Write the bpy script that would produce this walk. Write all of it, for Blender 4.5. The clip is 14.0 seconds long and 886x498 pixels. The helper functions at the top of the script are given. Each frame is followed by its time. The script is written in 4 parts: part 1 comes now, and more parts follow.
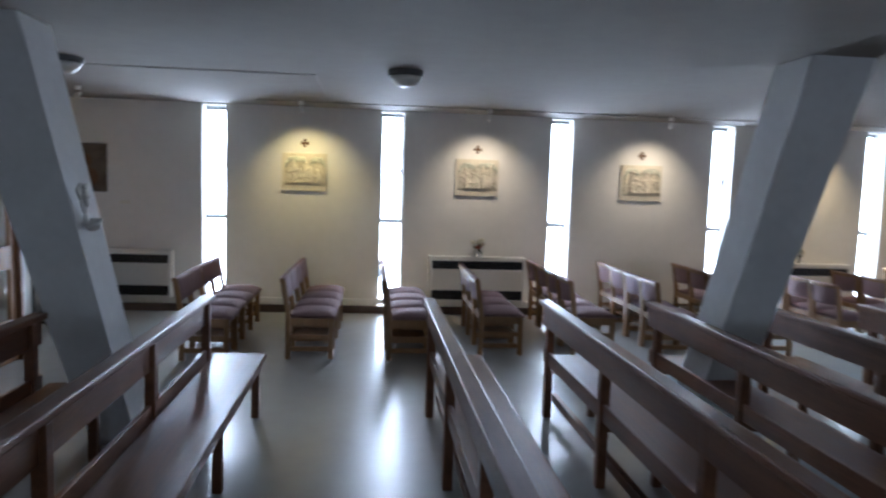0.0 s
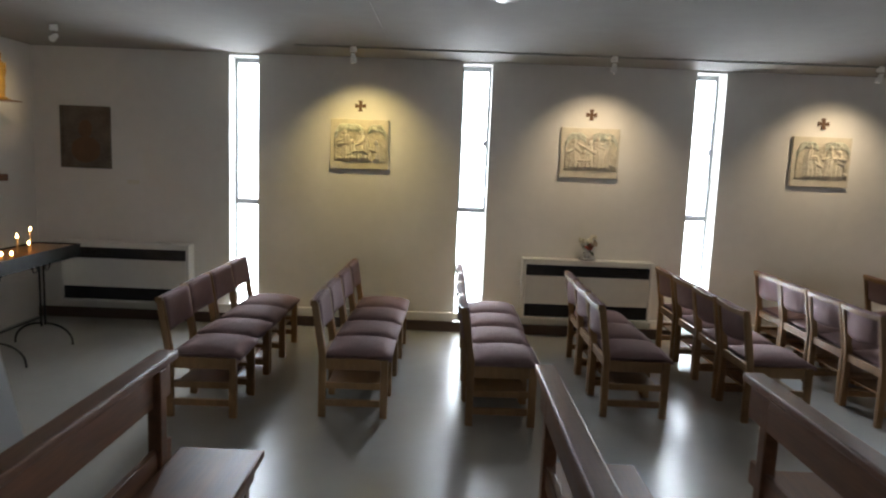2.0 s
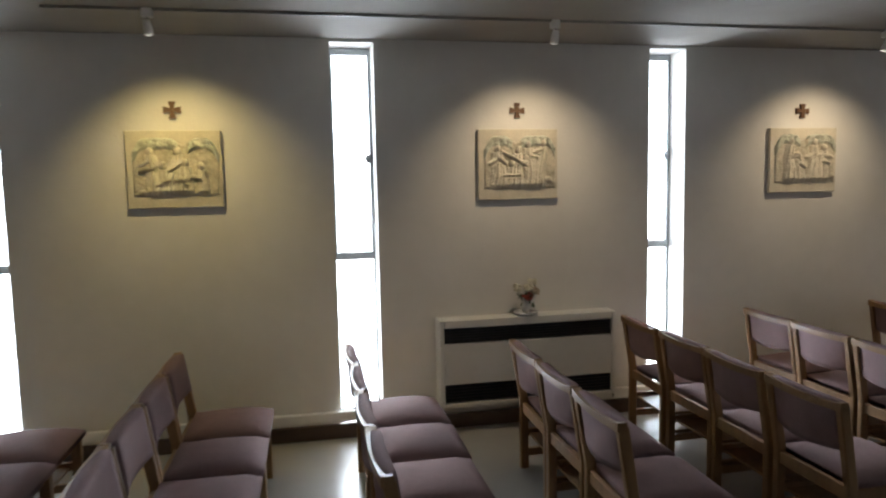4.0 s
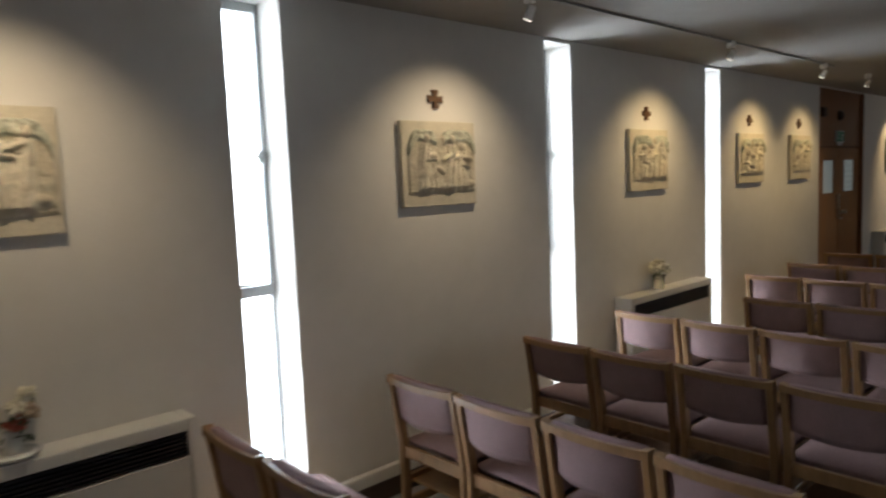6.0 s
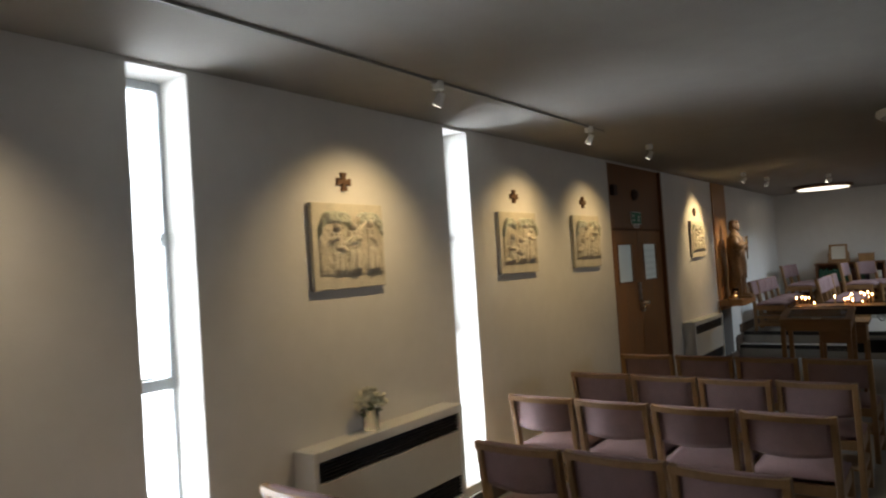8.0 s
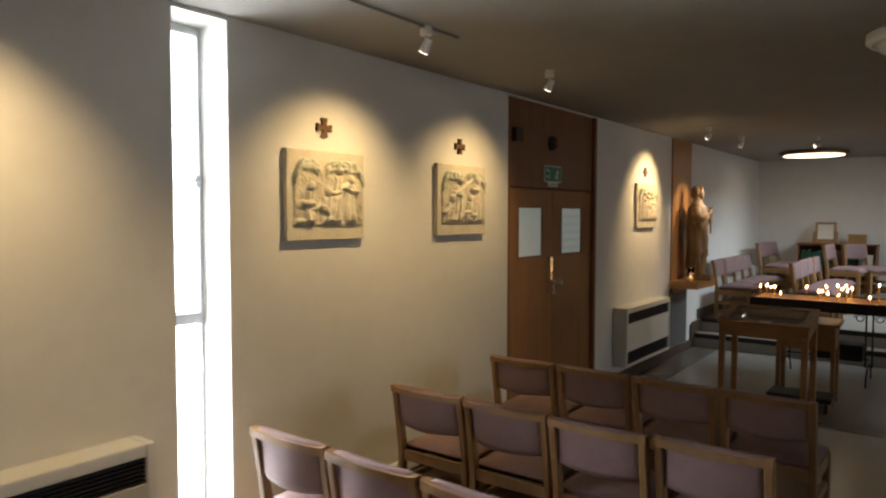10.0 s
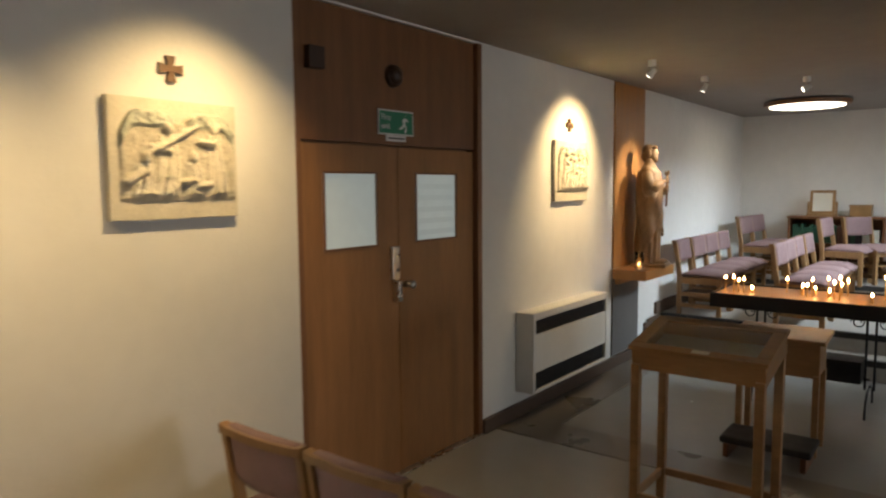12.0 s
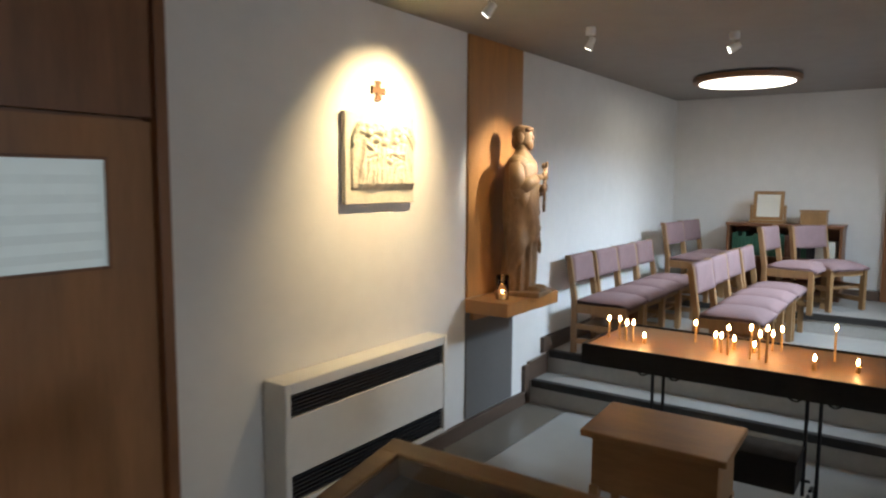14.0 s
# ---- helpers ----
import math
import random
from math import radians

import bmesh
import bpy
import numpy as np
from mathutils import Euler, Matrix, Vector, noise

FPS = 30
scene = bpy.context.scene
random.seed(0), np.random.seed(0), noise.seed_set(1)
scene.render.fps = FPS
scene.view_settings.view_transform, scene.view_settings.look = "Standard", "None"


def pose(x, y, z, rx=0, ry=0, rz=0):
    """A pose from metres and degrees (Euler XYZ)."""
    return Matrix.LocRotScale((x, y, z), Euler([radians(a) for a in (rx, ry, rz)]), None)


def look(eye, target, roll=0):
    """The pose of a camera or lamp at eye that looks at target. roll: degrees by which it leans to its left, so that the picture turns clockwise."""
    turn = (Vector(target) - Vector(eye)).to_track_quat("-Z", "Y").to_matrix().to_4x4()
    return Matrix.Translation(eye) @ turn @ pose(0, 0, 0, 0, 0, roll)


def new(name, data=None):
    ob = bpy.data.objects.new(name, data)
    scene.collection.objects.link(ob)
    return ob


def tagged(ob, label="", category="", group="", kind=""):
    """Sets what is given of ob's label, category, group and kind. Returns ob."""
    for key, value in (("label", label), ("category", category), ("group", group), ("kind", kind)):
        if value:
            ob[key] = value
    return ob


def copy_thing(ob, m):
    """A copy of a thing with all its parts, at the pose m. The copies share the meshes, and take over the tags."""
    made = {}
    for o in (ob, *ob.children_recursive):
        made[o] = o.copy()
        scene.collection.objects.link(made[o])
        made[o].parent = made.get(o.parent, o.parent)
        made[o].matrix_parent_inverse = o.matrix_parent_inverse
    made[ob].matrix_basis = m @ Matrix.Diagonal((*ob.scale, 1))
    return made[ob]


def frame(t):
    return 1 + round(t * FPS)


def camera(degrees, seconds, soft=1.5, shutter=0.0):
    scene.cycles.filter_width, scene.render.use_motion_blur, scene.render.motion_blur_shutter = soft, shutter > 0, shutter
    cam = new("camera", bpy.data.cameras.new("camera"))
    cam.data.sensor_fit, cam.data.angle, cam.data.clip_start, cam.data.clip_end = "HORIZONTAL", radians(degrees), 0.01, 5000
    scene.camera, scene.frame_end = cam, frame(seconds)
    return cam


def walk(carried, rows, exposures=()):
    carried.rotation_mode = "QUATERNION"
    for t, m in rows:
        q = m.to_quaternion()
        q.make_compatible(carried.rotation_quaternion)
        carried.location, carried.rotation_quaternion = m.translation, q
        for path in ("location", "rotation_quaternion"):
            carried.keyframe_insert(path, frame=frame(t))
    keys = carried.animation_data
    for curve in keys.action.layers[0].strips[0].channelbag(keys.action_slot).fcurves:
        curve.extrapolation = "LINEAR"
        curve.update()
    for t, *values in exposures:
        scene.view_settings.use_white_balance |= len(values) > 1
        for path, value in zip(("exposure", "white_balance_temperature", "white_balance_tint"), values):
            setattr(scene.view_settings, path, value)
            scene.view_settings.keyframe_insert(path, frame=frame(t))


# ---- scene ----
cam = camera(66.01, 14.0, soft=2.2, shutter=0.4)
# seconds, x, y, z, pitch, roll, yaw
PATH = [
    (0, 0.172, -0.216, 1.713, -5.30, -1.85, -5.88),
    (0.5, 0.174, 0.295, 1.708, -5.17, -5.08, 0.26),
    (1, 0.198, 0.871, 1.707, -4.10, -5.03, -2.36),
    (1.5, 0.213, 1.439, 1.723, -5.17, -1.14, -0.74),
    (2, 0.168, 2.030, 1.720, -7.50, -2.21, 0.42),
    (2.2, 0.156, 2.244, 1.705, -6.29, -2.49, -0.95),
    (4.3, 0.076, 4.514, 1.714, -5.46, 0.46, -14.07),
    (4.5, 0.119, 4.717, 1.707, -6.65, -0.89, -17.11),
    (5, 0.326, 5.190, 1.715, -6.27, 1.64, -30.95),
    (5.5, 0.697, 5.523, 1.702, -5.79, 4.54, -36.79),
    (6, 1.121, 5.831, 1.730, -5.65, 2.40, -42.68),
    (6.5, 1.582, 5.987, 1.724, -4.60, 2.78, -49.29),
    (7, 2.138, 6.018, 1.725, -0.94, 2.82, -52.44),
    (7.5, 2.673, 6.106, 1.755, -0.79, 1.72, -50.58),
    (8, 3.262, 6.016, 1.676, 1.54, 3.75, -53.30),
    (8.5, 3.832, 5.970, 1.686, 0.36, 3.32, -52.30),
    (9, 4.399, 5.993, 1.733, -1.07, 2.33, -56.27),
    (9.2, 4.577, 5.944, 1.731, -1.06, 1.60, -55.99),
    (11.3, 6.816, 6.116, 1.709, -6.24, 0.04, -50.02),
    (11.5, 7.042, 6.118, 1.701, -5.92, 0.40, -50.34),
    (12, 7.648, 6.164, 1.714, -5.22, 0.49, -52.39),
    (12.5, 8.178, 6.193, 1.705, -4.53, 0.37, -52.55),
    (13, 8.752, 6.243, 1.711, -5.38, 0.35, -53.18),
    (13.5, 9.285, 6.199, 1.721, -5.06, 0.49, -53.44),
    (14, 9.861, 6.298, 1.720, -5.76, -0.34, -54.54),
]
walk(cam, [(t, pose(x, y, z, 90 + p, r, w)) for t, x, y, z, p, r, w in PATH],
     exposures=[(0.0, 0.72, 5350, 13), (0.8, 0.48, 5800, 13), (1.6, 0.48, 6250, 11), (4.3, 0.03, 6200, 11), (6.0, -0.06, 6250, 11), (6.5, -0.1, 6300, 11), (7.0, -0.02, 6400, 11), (8.0, -0.08, 6400, 11), (9.2, 0.22, 6600, 11), (11.3, 1.02, 6800, 11), (12.2, 1.27, 6450, 10), (13.2, 1.44, 6050, 10), (14.0, 1.37, 5950, 10)])

# ---------------------------------------------------------------- world and large lights
CEIL = 2.66
WALL_Y = 8.775
PITCH = 2.26
WIN_RIGHT = [-1.695 + PITCH * k for k in range(5)]
WIN_W = 0.285
GLASS_Y = 8.985

world = bpy.data.worlds.new("overcast_sky")
scene.world = world
world.use_nodes = True
wn = world.node_tree.nodes
sky = wn.new("ShaderNodeTexSky")
sky.sky_type, sky.sun_disc = "NISHITA", False
sky.sun_elevation, sky.sun_rotation = radians(38), radians(20)
wn["Background"].inputs["Strength"].default_value = 0.08
world.node_tree.links.new(sky.outputs[0], wn["Background"].inputs["Color"])

sun_data = bpy.data.lights.new("sun", "SUN")
sun_data.energy, sun_data.angle, sun_data.color = 0.8, radians(12), (1.0, 0.95, 0.88)
sun = new("sun", sun_data)
sun.matrix_basis = look((0, 30, 25), (0, 0, 0))


def area_lamp(name, at, target, w, h, watts, colour):
    d = bpy.data.lights.new(name, "AREA")
    d.shape, d.size, d.size_y, d.energy, d.color = "RECTANGLE", w, h, watts, colour
    ob = new(name, d)
    ob.matrix_basis = look(at, target)
    return ob


DAY = (0.86, 0.93, 1.0)
for xr in WIN_RIGHT:
    xc = xr - WIN_W / 2
    area_lamp("window_daylight", (xc, GLASS_Y + 0.08, 1.36), (xc, 0, 1.36), 0.28, 2.5, 22, DAY).data.spread = radians(105)


def spot_lamp(at, target, watts, cone=34, colour=(1.0, 0.74, 0.4)):
    d = bpy.data.lights.new("spot_beam", "SPOT")
    d.energy, d.color, d.spot_size, d.spot_blend, d.shadow_soft_size = watts, colour, radians(cone), 1.0, 0.05
    ob = new("spot_beam", d)
    ob.matrix_basis = look(at, target)
    return ob


# ---------------------------------------------------------------- materials
def material(name, colour, rough=0.5, metal=0.0, scale=8.0, vary=0.12, bump=0.0, bump_scale=60.0, spec=0.5, coat=0.0, stretch=(1, 1, 1), dark=None, emit=None, per_object=0.0):
    m = bpy.data.materials.new(name)
    m.use_nodes = True
    nt = m.node_tree
    b = nt.nodes["Principled BSDF"]
    b.inputs["Roughness"].default_value = rough
    b.inputs["Metallic"].default_value = metal
    b.inputs["Specular IOR Level"].default_value = spec
    b.inputs["Coat Weight"].default_value = coat
    b.inputs["Coat Roughness"].default_value = 0.12
    tc = nt.nodes.new("ShaderNodeTexCoord")
    mp = nt.nodes.new("ShaderNodeMapping")
    mp.inputs["Scale"].default_value = stretch
    nt.links.new(tc.outputs["Object"], mp.inputs["Vector"])
    n1 = nt.nodes.new("ShaderNodeTexNoise")
    n1.inputs["Scale"].default_value, n1.inputs["Detail"].default_value = scale, 6
    n2 = nt.nodes.new("ShaderNodeTexNoise")
    n2.inputs["Scale"].default_value, n2.inputs["Detail"].default_value = scale * 7, 4
    nt.links.new(mp.outputs[0], n1.inputs["Vector"])
    nt.links.new(mp.outputs[0], n2.inputs["Vector"])
    add = nt.nodes.new("ShaderNodeMath")
    add.operation = "MULTIPLY_ADD"
    add.inputs[1].default_value = 0.5
    nt.links.new(n2.outputs["Fac"], add.inputs[0])
    nt.links.new(n1.outputs["Fac"], add.inputs[2])
    ramp = nt.nodes.new("ShaderNodeValToRGB")
    lo = dark or tuple(c * (1 - vary) for c in colour)
    hi = tuple(min(1, c * (1 + vary * 0.6)) for c in colour)
    ramp.color_ramp.elements[0].position, ramp.color_ramp.elements[0].color = 0.5, (*lo, 1)
    ramp.color_ramp.elements[1].position, ramp.color_ramp.elements[1].color = 1.0, (*hi, 1)
    nt.links.new(add.outputs[0], ramp.inputs["Fac"])
    out = ramp.outputs["Color"]
    if per_object:
        info = nt.nodes.new("ShaderNodeObjectInfo")
        hsv = nt.nodes.new("ShaderNodeHueSaturation")
        mr = nt.nodes.new("ShaderNodeMapRange")
        mr.inputs["To Min"].default_value, mr.inputs["To Max"].default_value = 1 - per_object, 1 + per_object
        nt.links.new(info.outputs["Random"], mr.inputs["Value"])
        nt.links.new(mr.outputs[0], hsv.inputs["Value"])
        nt.links.new(out, hsv.inputs["Color"])
        out = hsv.outputs["Color"]
    nt.links.new(out, b.inputs["Base Color"])
    rr = nt.nodes.new("ShaderNodeMapRange")
    rr.inputs["From Min"].default_value, rr.inputs["From Max"].default_value = 0.3, 0.7
    rr.inputs["To Min"].default_value, rr.inputs["To Max"].default_value = rough * 0.85, min(1, rough * 1.15)
    nt.links.new(n1.outputs["Fac"], rr.inputs["Value"])
    nt.links.new(rr.outputs[0], b.inputs["Roughness"])
    if bump:
        nb = nt.nodes.new("ShaderNodeTexNoise")
        nb.inputs["Scale"].default_value, nb.inputs["Detail"].default_value = bump_scale, 5
        nt.links.new(mp.outputs[0], nb.inputs["Vector"])
        bp = nt.nodes.new("ShaderNodeBump")
        bp.inputs["Strength"].default_value, bp.inputs["Distance"].default_value = bump, 0.01
        nt.links.new(nb.outputs["Fac"], bp.inputs["Height"])
        nt.links.new(bp.outputs[0], b.inputs["Normal"])
    if emit:
        b.inputs["Emission Color"].default_value = (*emit[0], 1)
        b.inputs["Emission Strength"].default_value = emit[1]
    return m


PLASTER = material("white_painted_plaster", (0.74, 0.72, 0.68), 0.75, scale=1.3, vary=0.06, bump=0.12, bump_scale=45)
# off-white ceiling, its dimness put into a darker base colour
CEILING = material("shade_darkened_ceiling", (0.35, 0.33, 0.30), 0.95, scale=0.9, vary=0.08, bump=0.12, bump_scale=30, spec=0.1)
COLUMN = material("painted_concrete", (0.72, 0.74, 0.76), 0.7, scale=2.0, vary=0.09, bump=0.15, bump_scale=25, spec=0.2)
LINO = material("polished_grey_floor", (0.39, 0.378, 0.35), 0.24, scale=0.8, vary=0.07, bump=0.03, bump_scale=12, spec=0.5)
LINO_DARK = material("dark_floor_band", (0.17, 0.145, 0.115), 0.3, scale=3, vary=0.12)
STEP = material("pale_step_vinyl", (0.42, 0.40, 0.36), 0.4, scale=3, vary=0.15)
RUBBER = material("black_rubber", (0.025, 0.022, 0.02), 0.55, scale=10, vary=0.3)
SKIRT = material("brown_skirting", (0.10, 0.065, 0.045), 0.5, scale=4, vary=0.25, stretch=(0.3, 3, 3))
OAK = material("oak", (0.31, 0.172, 0.070), 0.42, scale=6, vary=0.28, bump=0.06, bump_scale=50, stretch=(1, 1, 0.25), per_object=0.12)
PEW = material("dark_pew_wood", (0.185, 0.080, 0.036), 0.42, scale=4, vary=0.32, bump=0.03, bump_scale=30, stretch=(3, 0.25, 3), spec=0.35, coat=0.04, per_object=0.08)
DOORWOOD = material("door_veneer", (0.34, 0.163, 0.06), 0.5, scale=5, vary=0.22, bump=0.03, stretch=(3, 3, 0.25))
DOORDARK = material("door_frame_stain", (0.225, 0.100, 0.039), 0.42, scale=5, vary=0.25, stretch=(3, 3, 0.25))
PANEL = material("orange_veneer", (0.40, 0.185, 0.052), 0.42, scale=5, vary=0.2, stretch=(3, 3, 0.25))
DESKWOOD = material("brown_desk_wood", (0.33, 0.17, 0.065), 0.42, scale=6, vary=0.25, stretch=(3, 0.4, 3), bump=0.04)
MAUVE = material("mauve_fabric", (0.285, 0.183, 0.180), 0.9, scale=14, vary=0.14, bump=0.35, bump_scale=260, per_object=0.05)
HEATER = material("heater_enamel", (0.74, 0.73, 0.69), 0.38, scale=3, vary=0.05)
GRILLE = material("heater_grille", (0.02, 0.02, 0.022), 0.5, scale=20, vary=0.3)
STONE = material("pale_relief_stone", (0.62, 0.57, 0.46), 0.8, scale=9, vary=0.16, bump=0.25, bump_scale=70)
TINT = material("green_tinted_stone", (0.50, 0.50, 0.41), 0.8, scale=11, vary=0.3, bump=0.3, bump_scale=60, dark=(0.33, 0.35, 0.28))
GROUND = material("relief_ground", (0.52, 0.47, 0.37), 0.85, scale=11, vary=0.3, bump=0.3, bump_scale=60, dark=(0.36, 0.33, 0.25))
BRONZE = material("brown_cross_wood", (0.13, 0.065, 0.027), 0.5, scale=12, vary=0.25)
CARVED = material("carved_limewood", (0.27, 0.165, 0.08), 0.5, scale=7, vary=0.45, bump=0.2, bump_scale=30, stretch=(1, 1, 0.4))
GILT = material("gilded_wood", (0.62, 0.36, 0.07), 0.38, metal=0.7, scale=12, vary=0.3, bump=0.3)
IRON = material("black_iron", (0.018, 0.017, 0.017), 0.5, metal=0.4, scale=14, vary=0.3)
SAND = material("candle_tray_bed", (0.32, 0.18, 0.07), 0.45, scale=20, vary=0.25, bump=0.2)
WAX = material("honey_wax", (0.72, 0.46, 0.17), 0.5, scale=10, vary=0.1)
FLAME = material("flame", (1.0, 0.6, 0.2), 0.5, vary=0.0, emit=((1.0, 0.5, 0.16), 55.0))
ALU = material("grey_window_frame", (0.42, 0.44, 0.45), 0.4, metal=0.5, scale=6, vary=0.1)
CHROME = material("brushed_steel", (0.62, 0.61, 0.58), 0.28, metal=1.0, scale=20, vary=0.08)
WHITE = material("white_plastic", (0.80, 0.80, 0.78), 0.35, scale=5, vary=0.04)
GREEN = material("sign_green", (0.02, 0.21, 0.11), 0.4, scale=8, vary=0.08)
BROWNPLASTIC = material("dark_brown_plastic", (0.055, 0.028, 0.016), 0.45, scale=8, vary=0.2)
PICTURE = material("dark_icon_paint", (0.13, 0.10, 0.07), 0.5, scale=7, vary=0.5, bump=0.2)
# louvre slats emit faintly so they stay as bright as the panes
LOUVRE = material("glowing_pale_louvre", (0.50, 0.55, 0.53), 0.5, scale=3, vary=0.05, emit=((0.72, 0.82, 0.78), 0.094))
GREY = material("grey_board", (0.13, 0.12, 0.11), 0.7, scale=4, vary=0.08)
LINING = material("pale_case_lining", (0.46, 0.43, 0.38), 0.85, scale=9, vary=0.18, bump=0.2)
PAPER = material("paper", (0.72, 0.68, 0.58), 0.7, scale=6, vary=0.06)
LEAF = material("leaf", (0.07, 0.10, 0.04), 0.5, scale=14, vary=0.35)
PETAL = material("cream_petal", (0.72, 0.69, 0.55), 0.6, scale=14, vary=0.15)
REDPETAL = material("red_petal", (0.42, 0.09, 0.06), 0.6, scale=14, vary=0.25)
DRIED = material("dried_petal", (0.45, 0.36, 0.27), 0.7, scale=14, vary=0.2)
# faint emission stands in for light coming through the frosted glass
FROST = material("glowing_frosted_pane", (0.55, 0.60, 0.58), 0.35, scale=2, vary=0.08, emit=((0.72, 0.82, 0.78), 0.10))
DIFFUSER = material("lamp_diffuser", (0.85, 0.82, 0.75), 0.4, vary=0.02, emit=((1.0, 0.9, 0.72), 2.5))
COLLAR = material("grey_lamp_collar", (0.09, 0.09, 0.09), 0.5, scale=6, vary=0.1)
TRACK = material("grey_track_metal", (0.26, 0.25, 0.23), 0.5, scale=6, vary=0.1)
BOWL = material("lamp_bowl", (0.7, 0.7, 0.68), 0.25, vary=0.03)


def glass_material(name, rough=0.02):
    m = bpy.data.materials.new(name)
    m.use_nodes = True
    b = m.node_tree.nodes["Principled BSDF"]
    b.inputs["Base Color"].default_value = (0.97, 0.99, 0.98, 1)
    b.inputs["Roughness"].default_value = rough
    b.inputs["Transmission Weight"].default_value = 1.0
    b.inputs["IOR"].default_value = 1.45
    return m


GLASS = glass_material("clear_glass")


# ---------------------------------------------------------------- mesh helpers
def box(bm, x0, x1, y0, y1, z0, z1, bevel=0.0, m=None):
    vs = [bm.verts.new((x, y, z)) for x in (x0, x1) for y in (y0, y1) for z in (z0, z1)]
    fs = [bm.faces.new([vs[i] for i in f]) for f in ((0, 1, 3, 2), (4, 6, 7, 5), (0, 4, 5, 1), (2, 3, 7, 6), (0, 2, 6, 4), (1, 5, 7, 3))]
    if m is not None:
        bmesh.ops.transform(bm, matrix=m, verts=vs)
    if bevel:
        edges = {e for f in fs for e in f.edges}
        bmesh.ops.bevel(bm, geom=list(edges), offset=bevel, segments=2, affect="EDGES", profile=0.6)
    return vs


def rod(bm, a, b, r0, r1=None, n=10):
    a, b = Vector(a), Vector(b)
    m = Matrix.Translation((a + b) / 2) @ (b - a).to_track_quat("Z", "Y").to_matrix().to_4x4()
    return bmesh.ops.create_cone(bm, cap_ends=True, segments=n, radius1=r0, radius2=r0 if r1 is None else r1, depth=(b - a).length, matrix=m)["verts"]


def lathe(bm, profile, n=20, at=(0, 0, 0), caps=True):
    rings = []
    for r, z in profile:
        rings.append([bm.verts.new((at[0] + r * math.cos(2 * math.pi * i / n), at[1] + r * math.sin(2 * math.pi * i / n), at[2] + z)) for i in range(n)])
    for a, b in zip(rings, rings[1:]):
        for i in range(n):
            bm.faces.new((a[i], a[(i + 1) % n], b[(i + 1) % n], b[i]))
    if caps:
        bm.faces.new(rings[0][::-1])
        bm.faces.new(rings[-1])


def tube(bm, pts, r, n=6):
    for a, b in zip(pts, pts[1:]):
        rod(bm, a, b, r, r, n)


def blob(bm, at, radii, sub=2, m=None):
    mat = Matrix.Translation(at) @ (m or Matrix.Identity(4)) @ Matrix.Diagonal((*radii, 1))
    return bmesh.ops.create_icosphere(bm, subdivisions=sub, radius=1, matrix=mat)["verts"]


def mesh_of(name, bm, mat, smooth=False):
    bmesh.ops.recalc_face_normals(bm, faces=bm.faces[:])
    me = bpy.data.meshes.new(name)
    bm.to_mesh(me)
    bm.free()
    me.materials.append(mat)
    if smooth:
        for p in me.polygons:
            p.use_smooth = True
    return me


def part(name, bm, mat, parent, label="", smooth=False):
    ob = new(name, mesh_of(name, bm, mat, smooth))
    ob.parent = parent
    if label:
        ob["label"] = label
    return ob


def boxpart(name, dims, mat, parent, bevel=0.004, m=None, label=""):
    bm = bmesh.new()
    box(bm, *dims, bevel=bevel, m=m)
    return part(name, bm, mat, parent, label)


def thing(name, at, label, category, group="", rz=0.0):
    ob = new(name)
    ob.empty_display_size = 0.1
    ob.matrix_basis = pose(*at, 0, 0, rz)
    return tagged(ob, label, category, group)


def structure(name, boxes, mat, label="", category="", bevel=0.0):
    bm = bmesh.new()
    for b in boxes:
        box(bm, *b, bevel=bevel)
    ob = new(name, mesh_of(name, bm, mat))
    return tagged(ob, label, category, kind="structure")


# ---------------------------------------------------------------- large structure
X0, X1, Y0 = -3.9, 18.05, -6.0
structure("floor", [(X0 - 0.3, X1 + 0.3, Y0 - 0.3, WALL_Y + 0.3, -0.2, 0.0)], LINO, "polished grey-beige sheet floor", "floor")
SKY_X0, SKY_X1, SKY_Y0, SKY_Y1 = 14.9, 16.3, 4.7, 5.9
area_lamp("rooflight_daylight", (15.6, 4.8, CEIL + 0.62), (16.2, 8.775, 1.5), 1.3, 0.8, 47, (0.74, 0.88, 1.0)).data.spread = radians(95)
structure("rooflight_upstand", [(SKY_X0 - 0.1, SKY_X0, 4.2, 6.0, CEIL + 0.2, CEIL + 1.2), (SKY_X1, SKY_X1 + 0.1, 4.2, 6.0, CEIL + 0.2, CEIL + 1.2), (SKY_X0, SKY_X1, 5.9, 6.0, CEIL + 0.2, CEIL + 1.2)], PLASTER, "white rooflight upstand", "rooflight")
structure("ceiling", [(X0 - 0.3, SKY_X0, Y0 - 0.3, WALL_Y + 0.35, CEIL, CEIL + 0.2), (SKY_X1, X1 + 0.3, Y0 - 0.3, WALL_Y + 0.35, CEIL, CEIL + 0.2), (SKY_X0, SKY_X1, Y0 - 0.3, SKY_Y0, CEIL, CEIL + 0.2), (SKY_X0, SKY_X1, SKY_Y1, WALL_Y + 0.35, CEIL, CEIL + 0.2)], CEILING, "flat plaster ceiling with shade darkened into its colour", "ceiling")

